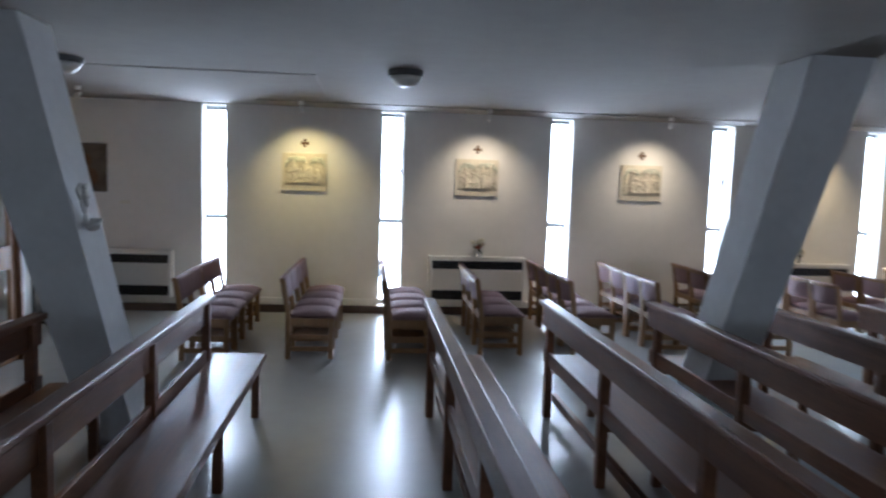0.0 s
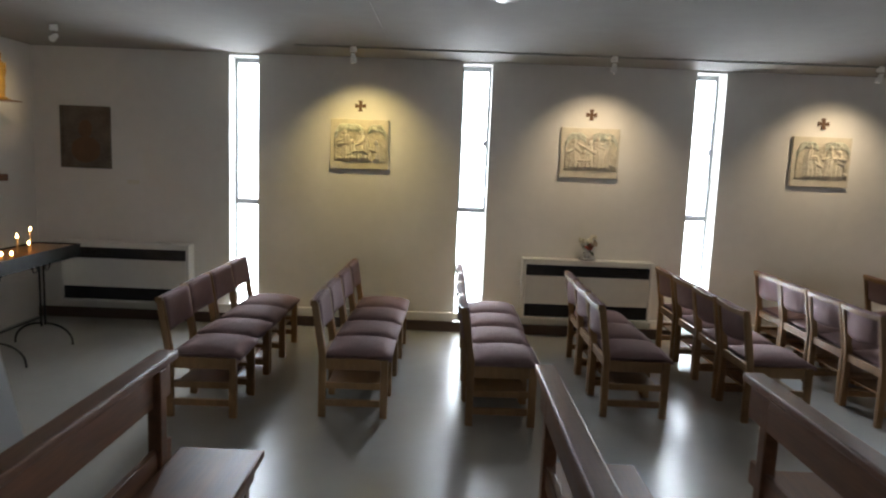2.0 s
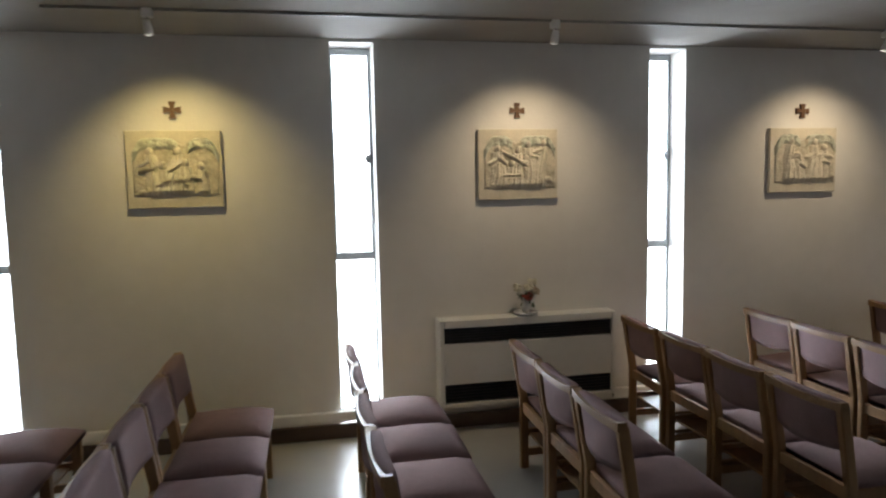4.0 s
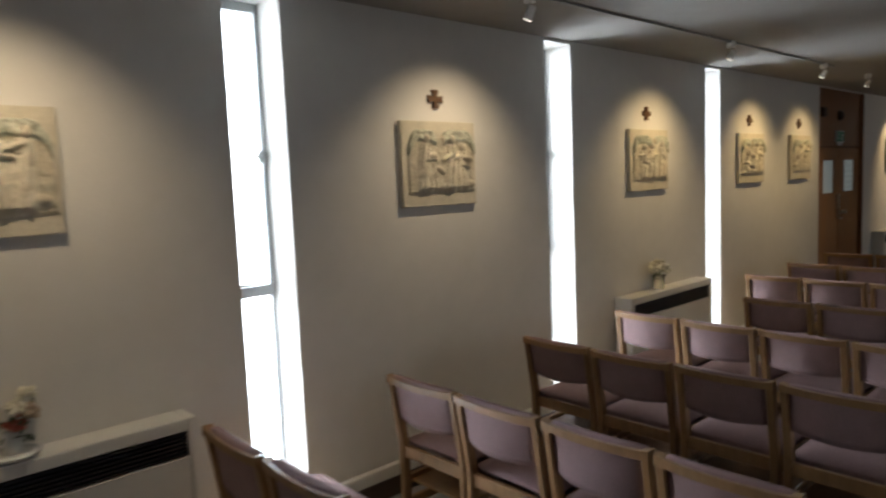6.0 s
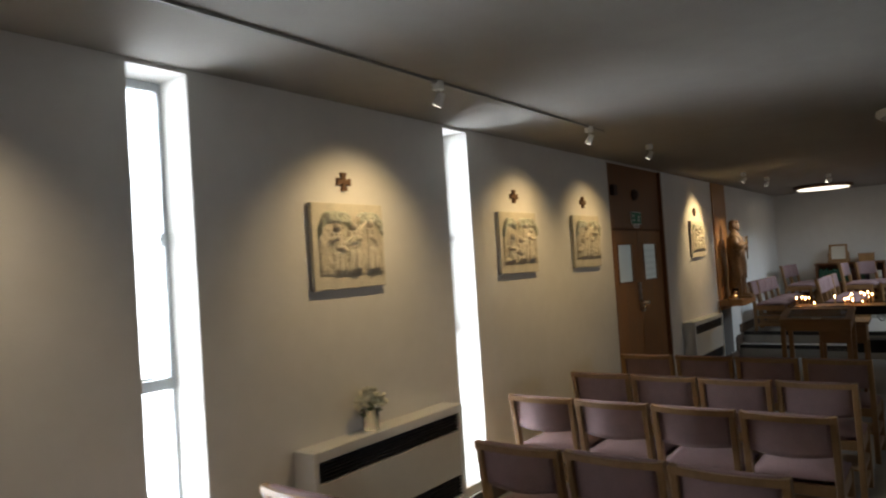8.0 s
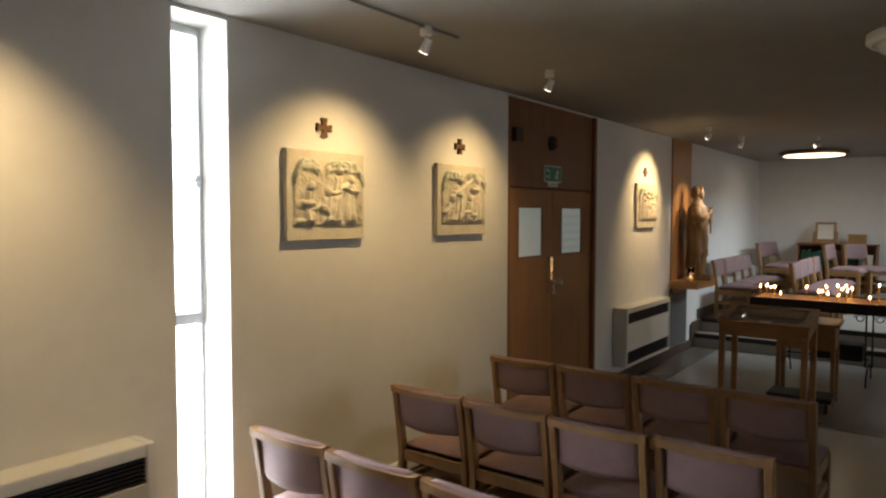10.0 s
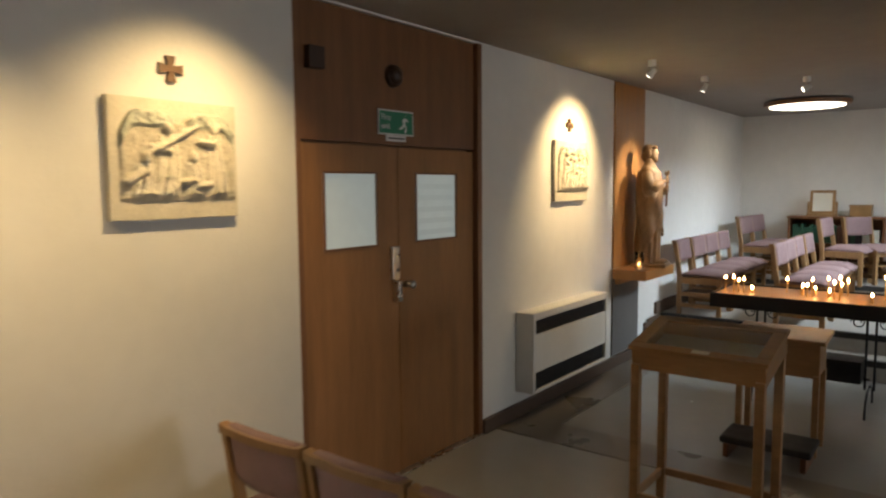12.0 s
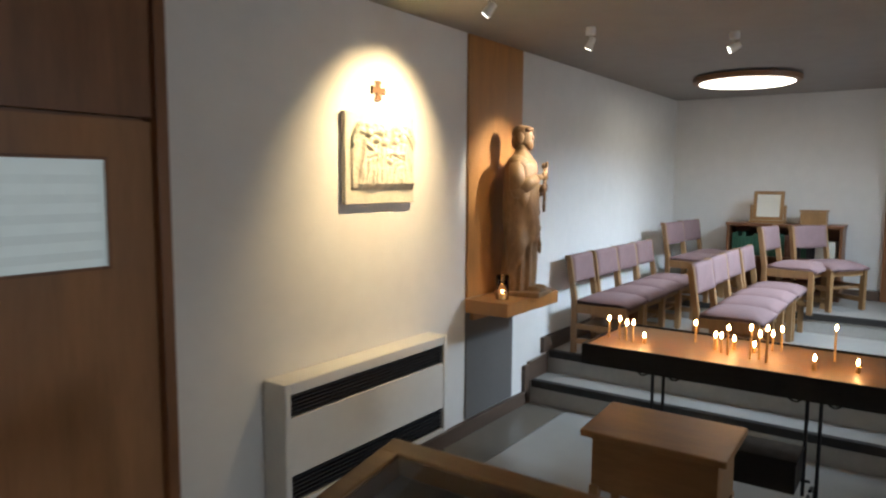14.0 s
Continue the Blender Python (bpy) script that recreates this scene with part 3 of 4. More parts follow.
# ---------------------------------------------------------------- relief plaques and crosses
def relief_height(seed):
    """Height of a carved scene over its ground, figures under two leafy crowns, and what is carved there."""
    r = random.Random(seed)
    n = r.choice((3, 4, 4, 5))
    valley = r.uniform(-0.05, 0.07)
    figs = []
    for k in range(n):
        x = -0.19 + 0.40 * (k + 0.5) / n + r.uniform(-0.022, 0.022)
        top = r.uniform(0.01, 0.05) if r.random() < 0.28 else r.uniform(0.09, 0.15)
        figs.append((x, top, r.uniform(0.036, 0.052), r.uniform(-0.35, 0.35), r.uniform(0.65, 1.0), r.uniform(0, 6)))
    arms = []
    for fx, top, w, lean, amp, ph in figs:
        for _ in range(2):
            side = r.choice((-1, 1))
            arms.append((fx + side * r.uniform(0.015, 0.045), top - r.uniform(0.055, 0.12), side * r.uniform(-0.7, 0.5), r.uniform(0.028, 0.05), r.uniform(0.009, 0.014)))
    if seed % 2 == 0:
        arms.append((r.uniform(-0.06, 0.08), r.uniform(0.04, 0.1), r.choice((-1, 1)) * r.uniform(0.35, 0.9), r.uniform(0.11, 0.15), 0.011))
    rocks = [(r.uniform(-0.22, 0.24), r.uniform(-0.15, -0.10), r.uniform(0.02, 0.04)) for _ in range(3)]
    off = r.uniform(0, 50)

    def outline(x):
        dip = 0.045 * math.exp(-((x - valley) / 0.045) ** 2)
        edge = 0.11 * max(0.0, (abs(x - 0.01) - 0.17) / 0.09) ** 2.4
        return 0.197 - dip - edge + 0.005 * noise.noise((x * 45, off, 3))

    def h(x, z):
        v, kind = 0.004, 0
        for fx, top, w, lean, amp, ph in figs:
            cx = fx + lean * (z - top) * 0.3 + 0.006 * math.sin(z * 18 + ph)
            wid = w * (0.72 + 0.6 * max(0, (top - z) / 0.3))
            if z < top - 0.028:
                q = (x - cx) / wid
                if abs(q) < 1:
                    body = math.sqrt(1 - q * q)
                    fold = 0.005 * math.sin(q * 7 + ph + 14 * lean * z) + 0.003 * math.sin(q * 15 - 22 * z + ph)
                    waist = 1 - 0.22 * math.exp(-((z - top + 0.13) / 0.02) ** 2)
                    up = (amp * 0.036 * body + fold * body) * waist
                    if up > v:
                        v, kind = up, 1
            dx, dz = (x - cx) / 0.021, (z - top + 0.004) / 0.027
            q = 1 - dx * dx - dz * dz
            if q > 0:
                up = 0.040 * math.sqrt(q) * (0.6 + 0.4 * amp) + 0.008
                if up > v:
                    v, kind = up, 1
        for ax, az, ang, ln, th in arms:
            dx, dz = x - ax, z - az
            u = dx * math.cos(ang) + dz * math.sin(ang)
            t = -dx * math.sin(ang) + dz * math.cos(ang)
            if abs(u) < ln and abs(t) < th:
                up = (0.016 + 0.022 * math.sqrt(1 - (t / th) ** 2)) * (1 - 0.3 * (u / ln) ** 2)
                if up > v:
                    v, kind = up, 1
            elif abs(u) < ln * 0.8 and -2.0 * th < t <= -th:
                v *= 0.35
        for rx, rz, rad in rocks:
            q = 1 - ((x - rx) ** 2 + ((z - rz) * 1.4) ** 2) / rad ** 2
            if q > 0:
                v = max(v, 0.026 * math.sqrt(q) + 0.004 * noise.noise((x * 60, z * 60, off)))
        depth = outline(x) - z
        if depth < 0.075 and abs(x - valley) > 0.03:
            lump = 0.5 + 0.5 * noise.noise((x * 30 + off, z * 30, 7)) + 0.35 * noise.noise((x * 75, z * 75 + off, 2))
            up = (0.010 + 0.024 * max(0, lump)) * min(1, (0.075 - depth) / 0.02)
            if up > v:
                v, kind = up, 2
        if z < -0.145:
            v = max(v, 0.014 + 0.005 * noise.noise((x * 40, off, z * 40)))
        v += 0.007 * noise.noise((x * 26 + off, z * 26, off)) + 0.0035 * noise.noise((x * 80, z * 80 + off, off))
        return max(v, 0.001), kind
    return h, outline


def plaque(k, xc):
    p = thing("relief_plaque", (xc, WALL_Y, 1.83), "pale stone relief plaque with carved draped figures", "wall plaque", "carved wall plaques")
    boxpart("slab", (-0.284, 0.284, -0.034, -0.004, -0.238, 0.242), STONE, p, 0.005)
    for s in (-1, 1):
        boxpart("bracket", (s * 0.2 - 0.02, s * 0.2 + 0.02, -0.0035, 0.0, 0.1, 0.16), IRON, p, 0)
    h, outline = relief_height(11 + k)
    bm = bmesh.new()
    nx, nz = 108, 80
    grid, kinds = [], []
    for j in range(nz + 1):
        row = []
        for i in range(nx + 1):
            x, f = -0.246 + 0.514 * i / nx, j / nz
            z = -0.165 + (outline(x) + 0.165) * f
            up, kind = h(x, z)
            edge = min(1.0, i / 2.0, (nx - i) / 2.0, 0.15 + (z + 0.165) / 0.04, (nz - j) / 2.0)
            row.append(bm.verts.new((x, -0.0345 - (0.006 + up * 0.9) * edge, z)))
            kinds.append(kind)
        grid.append(row)
    for j in range(nz):
        for i in range(nx):
            bm.faces.new((grid[j][i], grid[j][i + 1], grid[j + 1][i + 1], grid[j + 1][i]))
    relief = part("relief", bm, STONE, p, "carved figures with faint green-grey tint", True)
    relief.data.materials.append(GROUND)
    relief.data.materials.append(TINT)
    for poly in relief.data.polygons:
        poly.material_index = (1, 0, 2)[kinds[poly.vertices[0]]]
    c = thing("wall_cross", (xc + 0.0, WALL_Y, 2.2), "small brown wooden cross fixed above a plaque", "cross", "wall crosses")
    for a in range(4):
        bm = bmesh.new()
        m = Matrix.Rotation(a * math.pi / 2, 4, "Y")
        pts = [(-0.012, 0.0122), (0.012, 0.0122), (0.021, 0.052), (-0.021, 0.052)]
        f = [bm.verts.new(m @ Vector((x, -0.018, z))) for x, z in pts]
        b = [bm.verts.new(m @ Vector((x, -0.001, z))) for x, z in pts]
        bm.faces.new(f), bm.faces.new(b[::-1])
        for i in range(4):
            bm.faces.new((f[i], b[i], b[(i + 1) % 4], f[(i + 1) % 4]))
        part("arm", bm, BRONZE, c)
    boxpart("boss", (-0.012, 0.012, -0.019, -0.001, -0.012, 0.012), BRONZE, c, 0)


PLAQUES = [-0.70, 1.543, 3.79, 6.055, 7.95, 9.215, 12.715]
for k, xc in enumerate(PLAQUES):
    plaque(k, xc)


# ---------------------------------------------------------------- spotlights on the ceiling track
TRACK_Y = 8.13
structure("ceiling_track", [(-1.2, 8.3, TRACK_Y - 0.014, TRACK_Y + 0.014, CEIL - 0.014, CEIL - 0.001)], TRACK, "slim grey lighting track on the ceiling", "lighting track", bevel=0.002)


def spotlight(x, y, target, watts, colour=(1.0, 0.74, 0.4), cone=36):
    s = thing("spotlight", (x, y, CEIL), "small white adjustable ceiling spotlight", "spotlight", "ceiling spotlights")
    bm = bmesh.new()
    lathe(bm, [(0.03, -0.045), (0.032, -0.02), (0.028, 0.0)], 14)
    part("mount", bm, WHITE, s)
    bm = bmesh.new()
    rod(bm, (0, 0, -0.04), (0, 0, -0.075), 0.007)
    part("stem", bm, CHROME, s)
    head = Vector((x, y, CEIL - 0.1))
    d = (Vector(target) - head).normalized()
    a, b = Vector((0, 0, -0.1)) - d * 0.04, Vector((0, 0, -0.1)) + d * 0.03
    bm = bmesh.new()
    rod(bm, a, b, 0.018, 0.027, 14)
    hd = part("head", bm, WHITE, s)
    bm = bmesh.new()
    rod(bm, b + d * 0.001, b + d * 0.004, 0.022, 0.022, 14)
    part("bulb", bm, DIFFUSER, hd, "glowing bulb face")
    spot_lamp(head + d * 0.05, target, watts, cone, colour)


WARM, SOFT, AMBER, GOLD = (1.0, 0.72, 0.36), (1.0, 0.77, 0.48), (1.0, 0.70, 0.32), (1.0, 0.76, 0.30)
SPOTS = [(-0.69, 30, GOLD), (1.58, 28, SOFT), (3.89, 29, SOFT), (6.16, 37, WARM), (8.04, 37, AMBER), (9.32, 30, AMBER), (12.82, 66, WARM)]
for (x, watts, tint), xc in zip(SPOTS, PLAQUES):
    if xc < 12:
        spotlight(x, TRACK_Y, (xc + 0.06, WALL_Y, 1.46), watts, tint, 104)
    else:
        spotlight(x, TRACK_Y, (xc + 0.02, WALL_Y, 1.86), watts, tint, 82)
spotlight(13.89, 8.06, (14.0, 8.62, 1.6), 14, cone=40)
spotlight(14.50, 7.36, (14.02, 8.56, 1.9), 150, (1.0, 0.86, 0.66), cone=27)
spotlight(-3.0, 7.6, (-3.74, 8.05, 2.25), 20, cone=44)


def round_lamp(x, y, label, r=0.15):
    l = thing("ceiling_lamp", (x, y, CEIL), label, "ceiling lamp", "round ceiling lamps")
    bm = bmesh.new()
    lathe(bm, [(r * 0.95, -0.05), (r, -0.035), (r, 0.0)], 28)
    part("collar", bm, COLLAR if r < 0.3 else WHITE, l)
    bm = bmesh.new()
    lathe(bm, [(r * 0.28, -0.135), (r * 0.55, -0.12), (r * 0.78, -0.085), (r * 0.9, -0.05)], 28)
    part("bowl", bm, BOWL, l, "unlit white glass bowl", True)


round_lamp(0.43, 5.62, "unlit round ceiling lamp with white bowl and dark collar")
round_lamp(-2.35, 5.75, "unlit round ceiling lamp with white bowl and dark collar")
round_lamp(9.62, 6.1, "wide unlit white disc ceiling lamp", 0.32)
round_lamp(5.0, 5.42, "unlit round ceiling lamp with white bowl and dark collar")

ring = thing("ring_lamp", (16.45, 7.69, CEIL), "round lit ceiling lamp with dark rim", "ceiling lamp")
bm = bmesh.new()
lathe(bm, [(0.40, -0.065), (0.445, -0.06), (0.45, -0.02), (0.41, -0.02)], 40)
part("rim", bm, DOORDARK, ring, "dark brown lamp rim")
bm = bmesh.new()
lathe(bm, [(0.385, -0.072), (0.395, -0.066)], 40)
part("diffuser", bm, DIFFUSER, ring, "glowing cream diffuser")
bm = bmesh.new()
lathe(bm, [(0.2, -0.019), (0.2, 0.0)], 24)
part("base", bm, WHITE, ring)


# ---------------------------------------------------------------- double doors
door = tagged(thing("door_1", (DOOR_L, WALL_Y, 0), "pair of closed brown veneered doors with frosted panes", "door"), kind="structure")
DW = DOOR_R - DOOR_L
mid = 10.645 - DOOR_L
boxpart("jamb", (0.001, 0.035, 0.0, 0.12, 0, CEIL - 0.014), DOORDARK, door)
boxpart("jamb", (DW - 0.05, DW - 0.001, -0.012, 0.12, 0, CEIL - 0.014), DOORDARK, door)
boxpart("overpanel", (0.036, DW - 0.051, 0.02, 0.06, 1.955, CEIL - 0.014), DOORDARK, door, 0.003)
for a, b, px0, px1 in ((0.038, mid - 0.003, 10.06 - DOOR_L, 10.47 - DOOR_L), (mid + 0.003, DW - 0.053, 10.80 - DOOR_L, 11.22 - DOOR_L)):
    bm = bmesh.new()
    for d in ((a, px0, 0.03, 0.072, 0.008, 1.94), (px1, b, 0.03, 0.072, 0.008, 1.94), (px0, px1, 0.03, 0.072, 0.008, 1.38), (px0, px1, 0.03, 0.072, 1.80, 1.94)):
        box(bm, *d)
    leaf = part("leaf", bm, DOORWOOD, door)
    boxpart("pane", (px0, px1, 0.045, 0.052, 1.38, 1.80), FROST, leaf, 0, label="frosted pale glass pane with added faint glow")
    for d in ((px0, px0 + 0.012, 0.022, 0.03, 1.38, 1.80), (px1 - 0.012, px1, 0.022, 0.03, 1.38, 1.80), (px0 + 0.012, px1 - 0.012, 0.022, 0.03, 1.38, 1.392), (px0 + 0.012, px1 - 0.012, 0.022, 0.03, 1.788, 1.80)):
        boxpart("bead", d, DOORDARK, leaf, 0.002)
    if px0 > 0.5:
        for k in range(5):
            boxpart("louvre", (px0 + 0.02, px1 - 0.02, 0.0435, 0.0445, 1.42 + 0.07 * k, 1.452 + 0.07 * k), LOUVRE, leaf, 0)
boxpart("latch_plate", (10.57 - DOOR_L, 10.63 - DOOR_L, 0.008, 0.03, 1.175, 1.37), CHROME, door, 0.003, label="brushed steel latch plate")
boxpart("push_bar", (10.585 - DOOR_L, 10.62 - DOOR_L, -0.02, 0.03, 1.05, 1.17), CHROME, door, 0.006, label="brushed steel door pull")
bm = bmesh.new()
rod(bm, (10.70 - DOOR_L, 0.03, 1.14), (10.70 - DOOR_L, -0.02, 1.14), 0.018)
blob(bm, (10.70 - DOOR_L, -0.03, 1.14), (0.026, 0.016, 0.026), 2)
part("knob", bm, CHROME, door, "brushed steel knob", True)
# unseen board added behind the leaves to block light through the gaps
boxpart("light_block_board", (0.036, DW - 0.051, 0.08, 0.11, 0, CEIL - 0.014), DOORDARK, door, 0)
structure("threshold", [(DOOR_L, DOOR_R, 8.76, 8.84, 0, 0.008)], CHROME, "worn metal door threshold", "threshold", bevel=0.002)

sign = thing("exit_sign", (10.62, WALL_Y + 0.02, 2.08), "green and white fire exit sign above the doors", "sign")
boxpart("plate", (-0.15, 0.15, -0.008, 0.0, -0.07, 0.07), WHITE, sign, 0.001)
boxpart("green_field", (-0.142, 0.142, -0.0095, -0.008, -0.062, 0.062), GREEN, sign, 0)


def text_part(name, body, size, at, mat, parent, label=""):
    cu = bpy.data.curves.new(name, "FONT")
    cu.body, cu.size, cu.extrude = body, size, 0.0008
    tmp = new(name + "_outline", cu)
    bpy.context.view_layer.update()
    me = bpy.data.meshes.new_from_object(tmp)
    bpy.data.objects.remove(tmp)
    me.materials.clear()
    me.materials.append(mat)
    ob = new(name, me)
    ob.parent = parent
    ob.matrix_basis = pose(*at, 90, 0, 0)
    if label:
        ob["label"] = label
    return ob


text_part("lettering", "Fire\nexit", 0.048, (-0.128, -0.0105, 0.012), WHITE, sign, "white words Fire exit")
for a, b, r in (((0.075, 0.03), (0.065, -0.005), 0.012), ((0.065, -0.005), (0.085, -0.03), 0.008), ((0.085, -0.03), (0.075, -0.052), 0.007), ((0.065, -0.005), (0.045, -0.03), 0.008), ((0.045, -0.03), (0.025, -0.03), 0.007), ((0.075, 0.025), (0.1, 0.012), 0.006), ((0.075, 0.025), (0.05, 0.012), 0.006), ((0.084, 0.0445), (0.084, 0.0435), 0.0125)):
    bm = bmesh.new()
    rod(bm, (a[0], -0.011, a[1]), (b[0], -0.011, b[1]), r * 0.9, None, 10)
    for v in bm.verts:
        v.co.y = -0.0098 + (v.co.y + 0.011) * 0.1
    part("pictogram_stroke", bm, WHITE, sign, "white stroke of the running pictogram")
boxpart("sub_plate", (-0.085, 0.085, -0.006, 0.0, -0.105, -0.072), WHITE, sign, 0.001)
boxpart("caption_bar", (-0.07, 0.07, -0.0075, -0.006, -0.094, -0.083), GREY, sign, 0, label="small unreadable caption bar")

det = thing("door_sensor", (10.60, WALL_Y + 0.02, 2.34), "round dark brown sensor above the doors", "sensor")
bm = bmesh.new()
rod(bm, (0, 0, 0), (0, -0.03, 0), 0.065, 0.058, 22)
blob(bm, (0, -0.03, 0), (0.05, 0.03, 0.05), 2)
part("housing", bm, BROWNPLASTIC, det, "", True)
bx = thing("sensor_box", (10.0, WALL_Y + 0.02, 2.36), "small dark brown box fixed over the doors", "box")
boxpart("housing", (-0.05, 0.05, -0.045, 0.0, -0.055, 0.055), BROWNPLASTIC, bx, 0.006)


# ---------------------------------------------------------------- statue niche
structure("niche_panel", [(13.6, 14.31, 8.757, WALL_Y, 0.94, CEIL - 0.006)], PANEL, "tall orange-brown veneer backing panel", "panel", bevel=0.002)
structure("niche_board", [(13.6, 14.22, 8.76, WALL_Y, 0.11, 0.84)], GREY, "flat grey board below the statue shelf", "panel", bevel=0.002)
shelf = thing("statue_shelf", (13.93, WALL_Y, 0), "thick orange-brown wooden wall shelf", "shelf")
boxpart("board", (-0.36, 0.37, -0.34, -0.019, 0.85, 0.94), PANEL, shelf, 0.006)
boxpart("cleat", (-0.3, 0.3, -0.05, -0.019, 0.79, 0.848), PANEL, shelf, 0.003)


def robed_figure(name, at, height, rz, mat, label, category):
    bm = bmesh.new()
    k = height
    n, m = 64, 60
    prof = [(0.0, 0.112, 0.096), (0.06, 0.110, 0.094), (0.22, 0.108, 0.092), (0.42, 0.116, 0.098), (0.56, 0.118, 0.100), (0.66, 0.116, 0.096), (0.74, 0.112, 0.085), (0.785, 0.095, 0.072), (0.815, 0.060, 0.055), (0.835, 0.042, 0.044), (0.86, 0.038, 0.042)]
    rings = []
    for j in range(m + 1):
        f = 0.86 * j / m
        for (z0, a0, b0), (z1, a1, b1) in zip(prof, prof[1:]):
            if z0 <= f <= z1 + 1e-6:
                q = (f - z0) / (z1 - z0)
                a, b = a0 + (a1 - a0) * q, b0 + (b1 - b0) * q
                break
        ring_v = []
        for i in range(n):
            t = 2 * math.pi * i / n
            front = math.cos(t + math.pi / 2)
            # the cloak wraps the back and one side; its hem rises towards the front
            wrap = math.cos(t - 2.75)
            hem = 0.11 + 0.16 * max(0.0, front) + 0.05 * math.sin(2 * t)
            cloak = 0.015 if wrap > -0.32 + 0.05 * math.sin(30 * f) and hem < f < 0.77 else 0.0
            fade = max(0.0, 1 - f / 0.78)
            if cloak:
                folds = (0.007 * math.sin(3 * t + 17 * f) + 0.005 * math.sin(7 * t + 9 * f)) * min(1, fade * 2)
            else:
                folds = 0.010 * math.sin(11 * t + 2 * f) * min(1, fade * 1.6) - 0.004
            rad = 1 if f > 0.03 else 0.96
            ring_v.append(bm.verts.new(((a * rad + cloak + folds) * k * math.cos(t), ((b * rad + cloak + folds) * math.sin(t) - 0.010 * math.sin(f * 4)) * k, f * k)))
        rings.append(ring_v)
    for a, b in zip(rings, rings[1:]):
        for i in range(n):
            bm.faces.new((a[i], a[(i + 1) % n], b[(i + 1) % n], b[i]))
    bm.faces.new(rings[0][::-1]), bm.faces.new(rings[-1])

    def ball(x, y, z, rx, ry, rz_, sub=2):
        blob(bm, (x * k, y * k, z * k), (rx * k, ry * k, rz_ * k), sub)

    def limb(p, q, r0, r1):
        rod(bm, [c * k for c in p], [c * k for c in q], r0 * k, r1 * k, 14)

    # head, bowed a little: skull, face, brow, nose, short beard, hair falling to the nape
    ball(0, 0.004, 0.782, 0.092, 0.062, 0.040, 3)
    limb((0, 0.006, 0.79), (0, -0.006, 0.875), 0.040, 0.036)
    ball(0, -0.012, 0.910, 0.046, 0.056, 0.066, 3)
    ball(0, -0.036, 0.878, 0.034, 0.034, 0.036, 3)
    ball(0, -0.050, 0.858, 0.022, 0.020, 0.026)
    ball(0, -0.066, 0.906, 0.006, 0.010, 0.016)
    ball(0, 0.008, 0.936, 0.053, 0.056, 0.050, 3)
    ball(0, 0.030, 0.890, 0.046, 0.036, 0.055, 3)
    for s in (-1, 1):
        ball(s * 0.020, -0.044, 0.957, 0.025, 0.020, 0.018)
        ball(s * 0.044, 0.004, 0.908, 0.014, 0.030, 0.042)
    # shoulders, wide sleeves, forearms crossing the chest
    for s, lift, reach in ((-1, 0.680, 0.030), (1, 0.610, 0.010)):
        ball(s * 0.080, 0.0, 0.752, 0.062, 0.062, 0.052, 3)
        limb((s * 0.100, 0.0, 0.755), (s * 0.126, -0.022, 0.600), 0.046, 0.050)
        ball(s * 0.126, -0.026, 0.595, 0.050, 0.050, 0.048)
        limb((s * 0.128, -0.026, 0.60), (s * 0.045, -0.105, lift - 0.014), 0.048, 0.036)
        limb((s * 0.110, -0.045, 0.585), (s * 0.098, -0.052, 0.485), 0.046, 0.016)
        limb((s * 0.050, -0.100, lift - 0.012), (s * 0.006 + reach * 0.3, -0.132, lift), 0.022, 0.015)
        ball(s * 0.004 + reach * 0.3, -0.138, lift + 0.004, 0.020, 0.016, 0.026)
        for q in range(4):
            ball(0.010 + reach * 0.3, -0.152, lift - 0.014 + q * 0.011, 0.015, 0.008, 0.0055, 1)
        ball(s * 0.045, -0.108, 0.012, 0.030, 0.052, 0.018)
    limb((0.012, -0.140, 0.47), (0.012, -0.142, 0.73), 0.008, 0.012)
    for q in range(3):
        ball(0.012 + 0.012 * math.cos(q * 2.1), -0.142 + 0.012 * math.sin(q * 2.1), 0.735 + 0.008 * q, 0.012, 0.012, 0.020, 1)
    # falling cloth edge down the front
    for q in range(9):
        ball(0.040 + 0.010 * math.sin(q * 1.9), -0.108 + 0.002 * q, 0.24 + 0.032 * q, 0.014, 0.013, 0.026, 1)
    box(bm, -0.135 * k, 0.135 * k, -0.165 * k, 0.115 * k, -0.03 * k, 0.0, 0.006)
    ob = new(name, mesh_of(name, bm, mat, True))
    ob.matrix_basis = pose(*at, 0, 0, rz)
    return tagged(ob, label, category)


robed_figure("statue", (14.0, 8.585, 0.974), 1.14, 10, CARVED, "carved brown wooden statue of a robed standing figure", "statue")

lan = thing("votive_glass", (13.72, 8.56, 0.94), "small clear glass votive holder with lit candle", "candle holder")
bm = bmesh.new()
lathe(bm, [(0.040, 0.0), (0.042, 0.004), (0.042, 0.16), (0.039, 0.16), (0.039, 0.004), (0.040, 0.0)], 20, caps=False)
g = part("glass", bm, GLASS, lan, "", True)
g.visible_shadow = False
bm = bmesh.new()
lathe(bm, [(0.022, 0.007), (0.022, 0.035)], 14)
part("candle", bm, WAX, lan)
bm = bmesh.new()
blob(bm, (0, 0, 0.046), (0.004, 0.004, 0.008), 2)
part("flame", bm, FLAME, lan, "small candle flame")


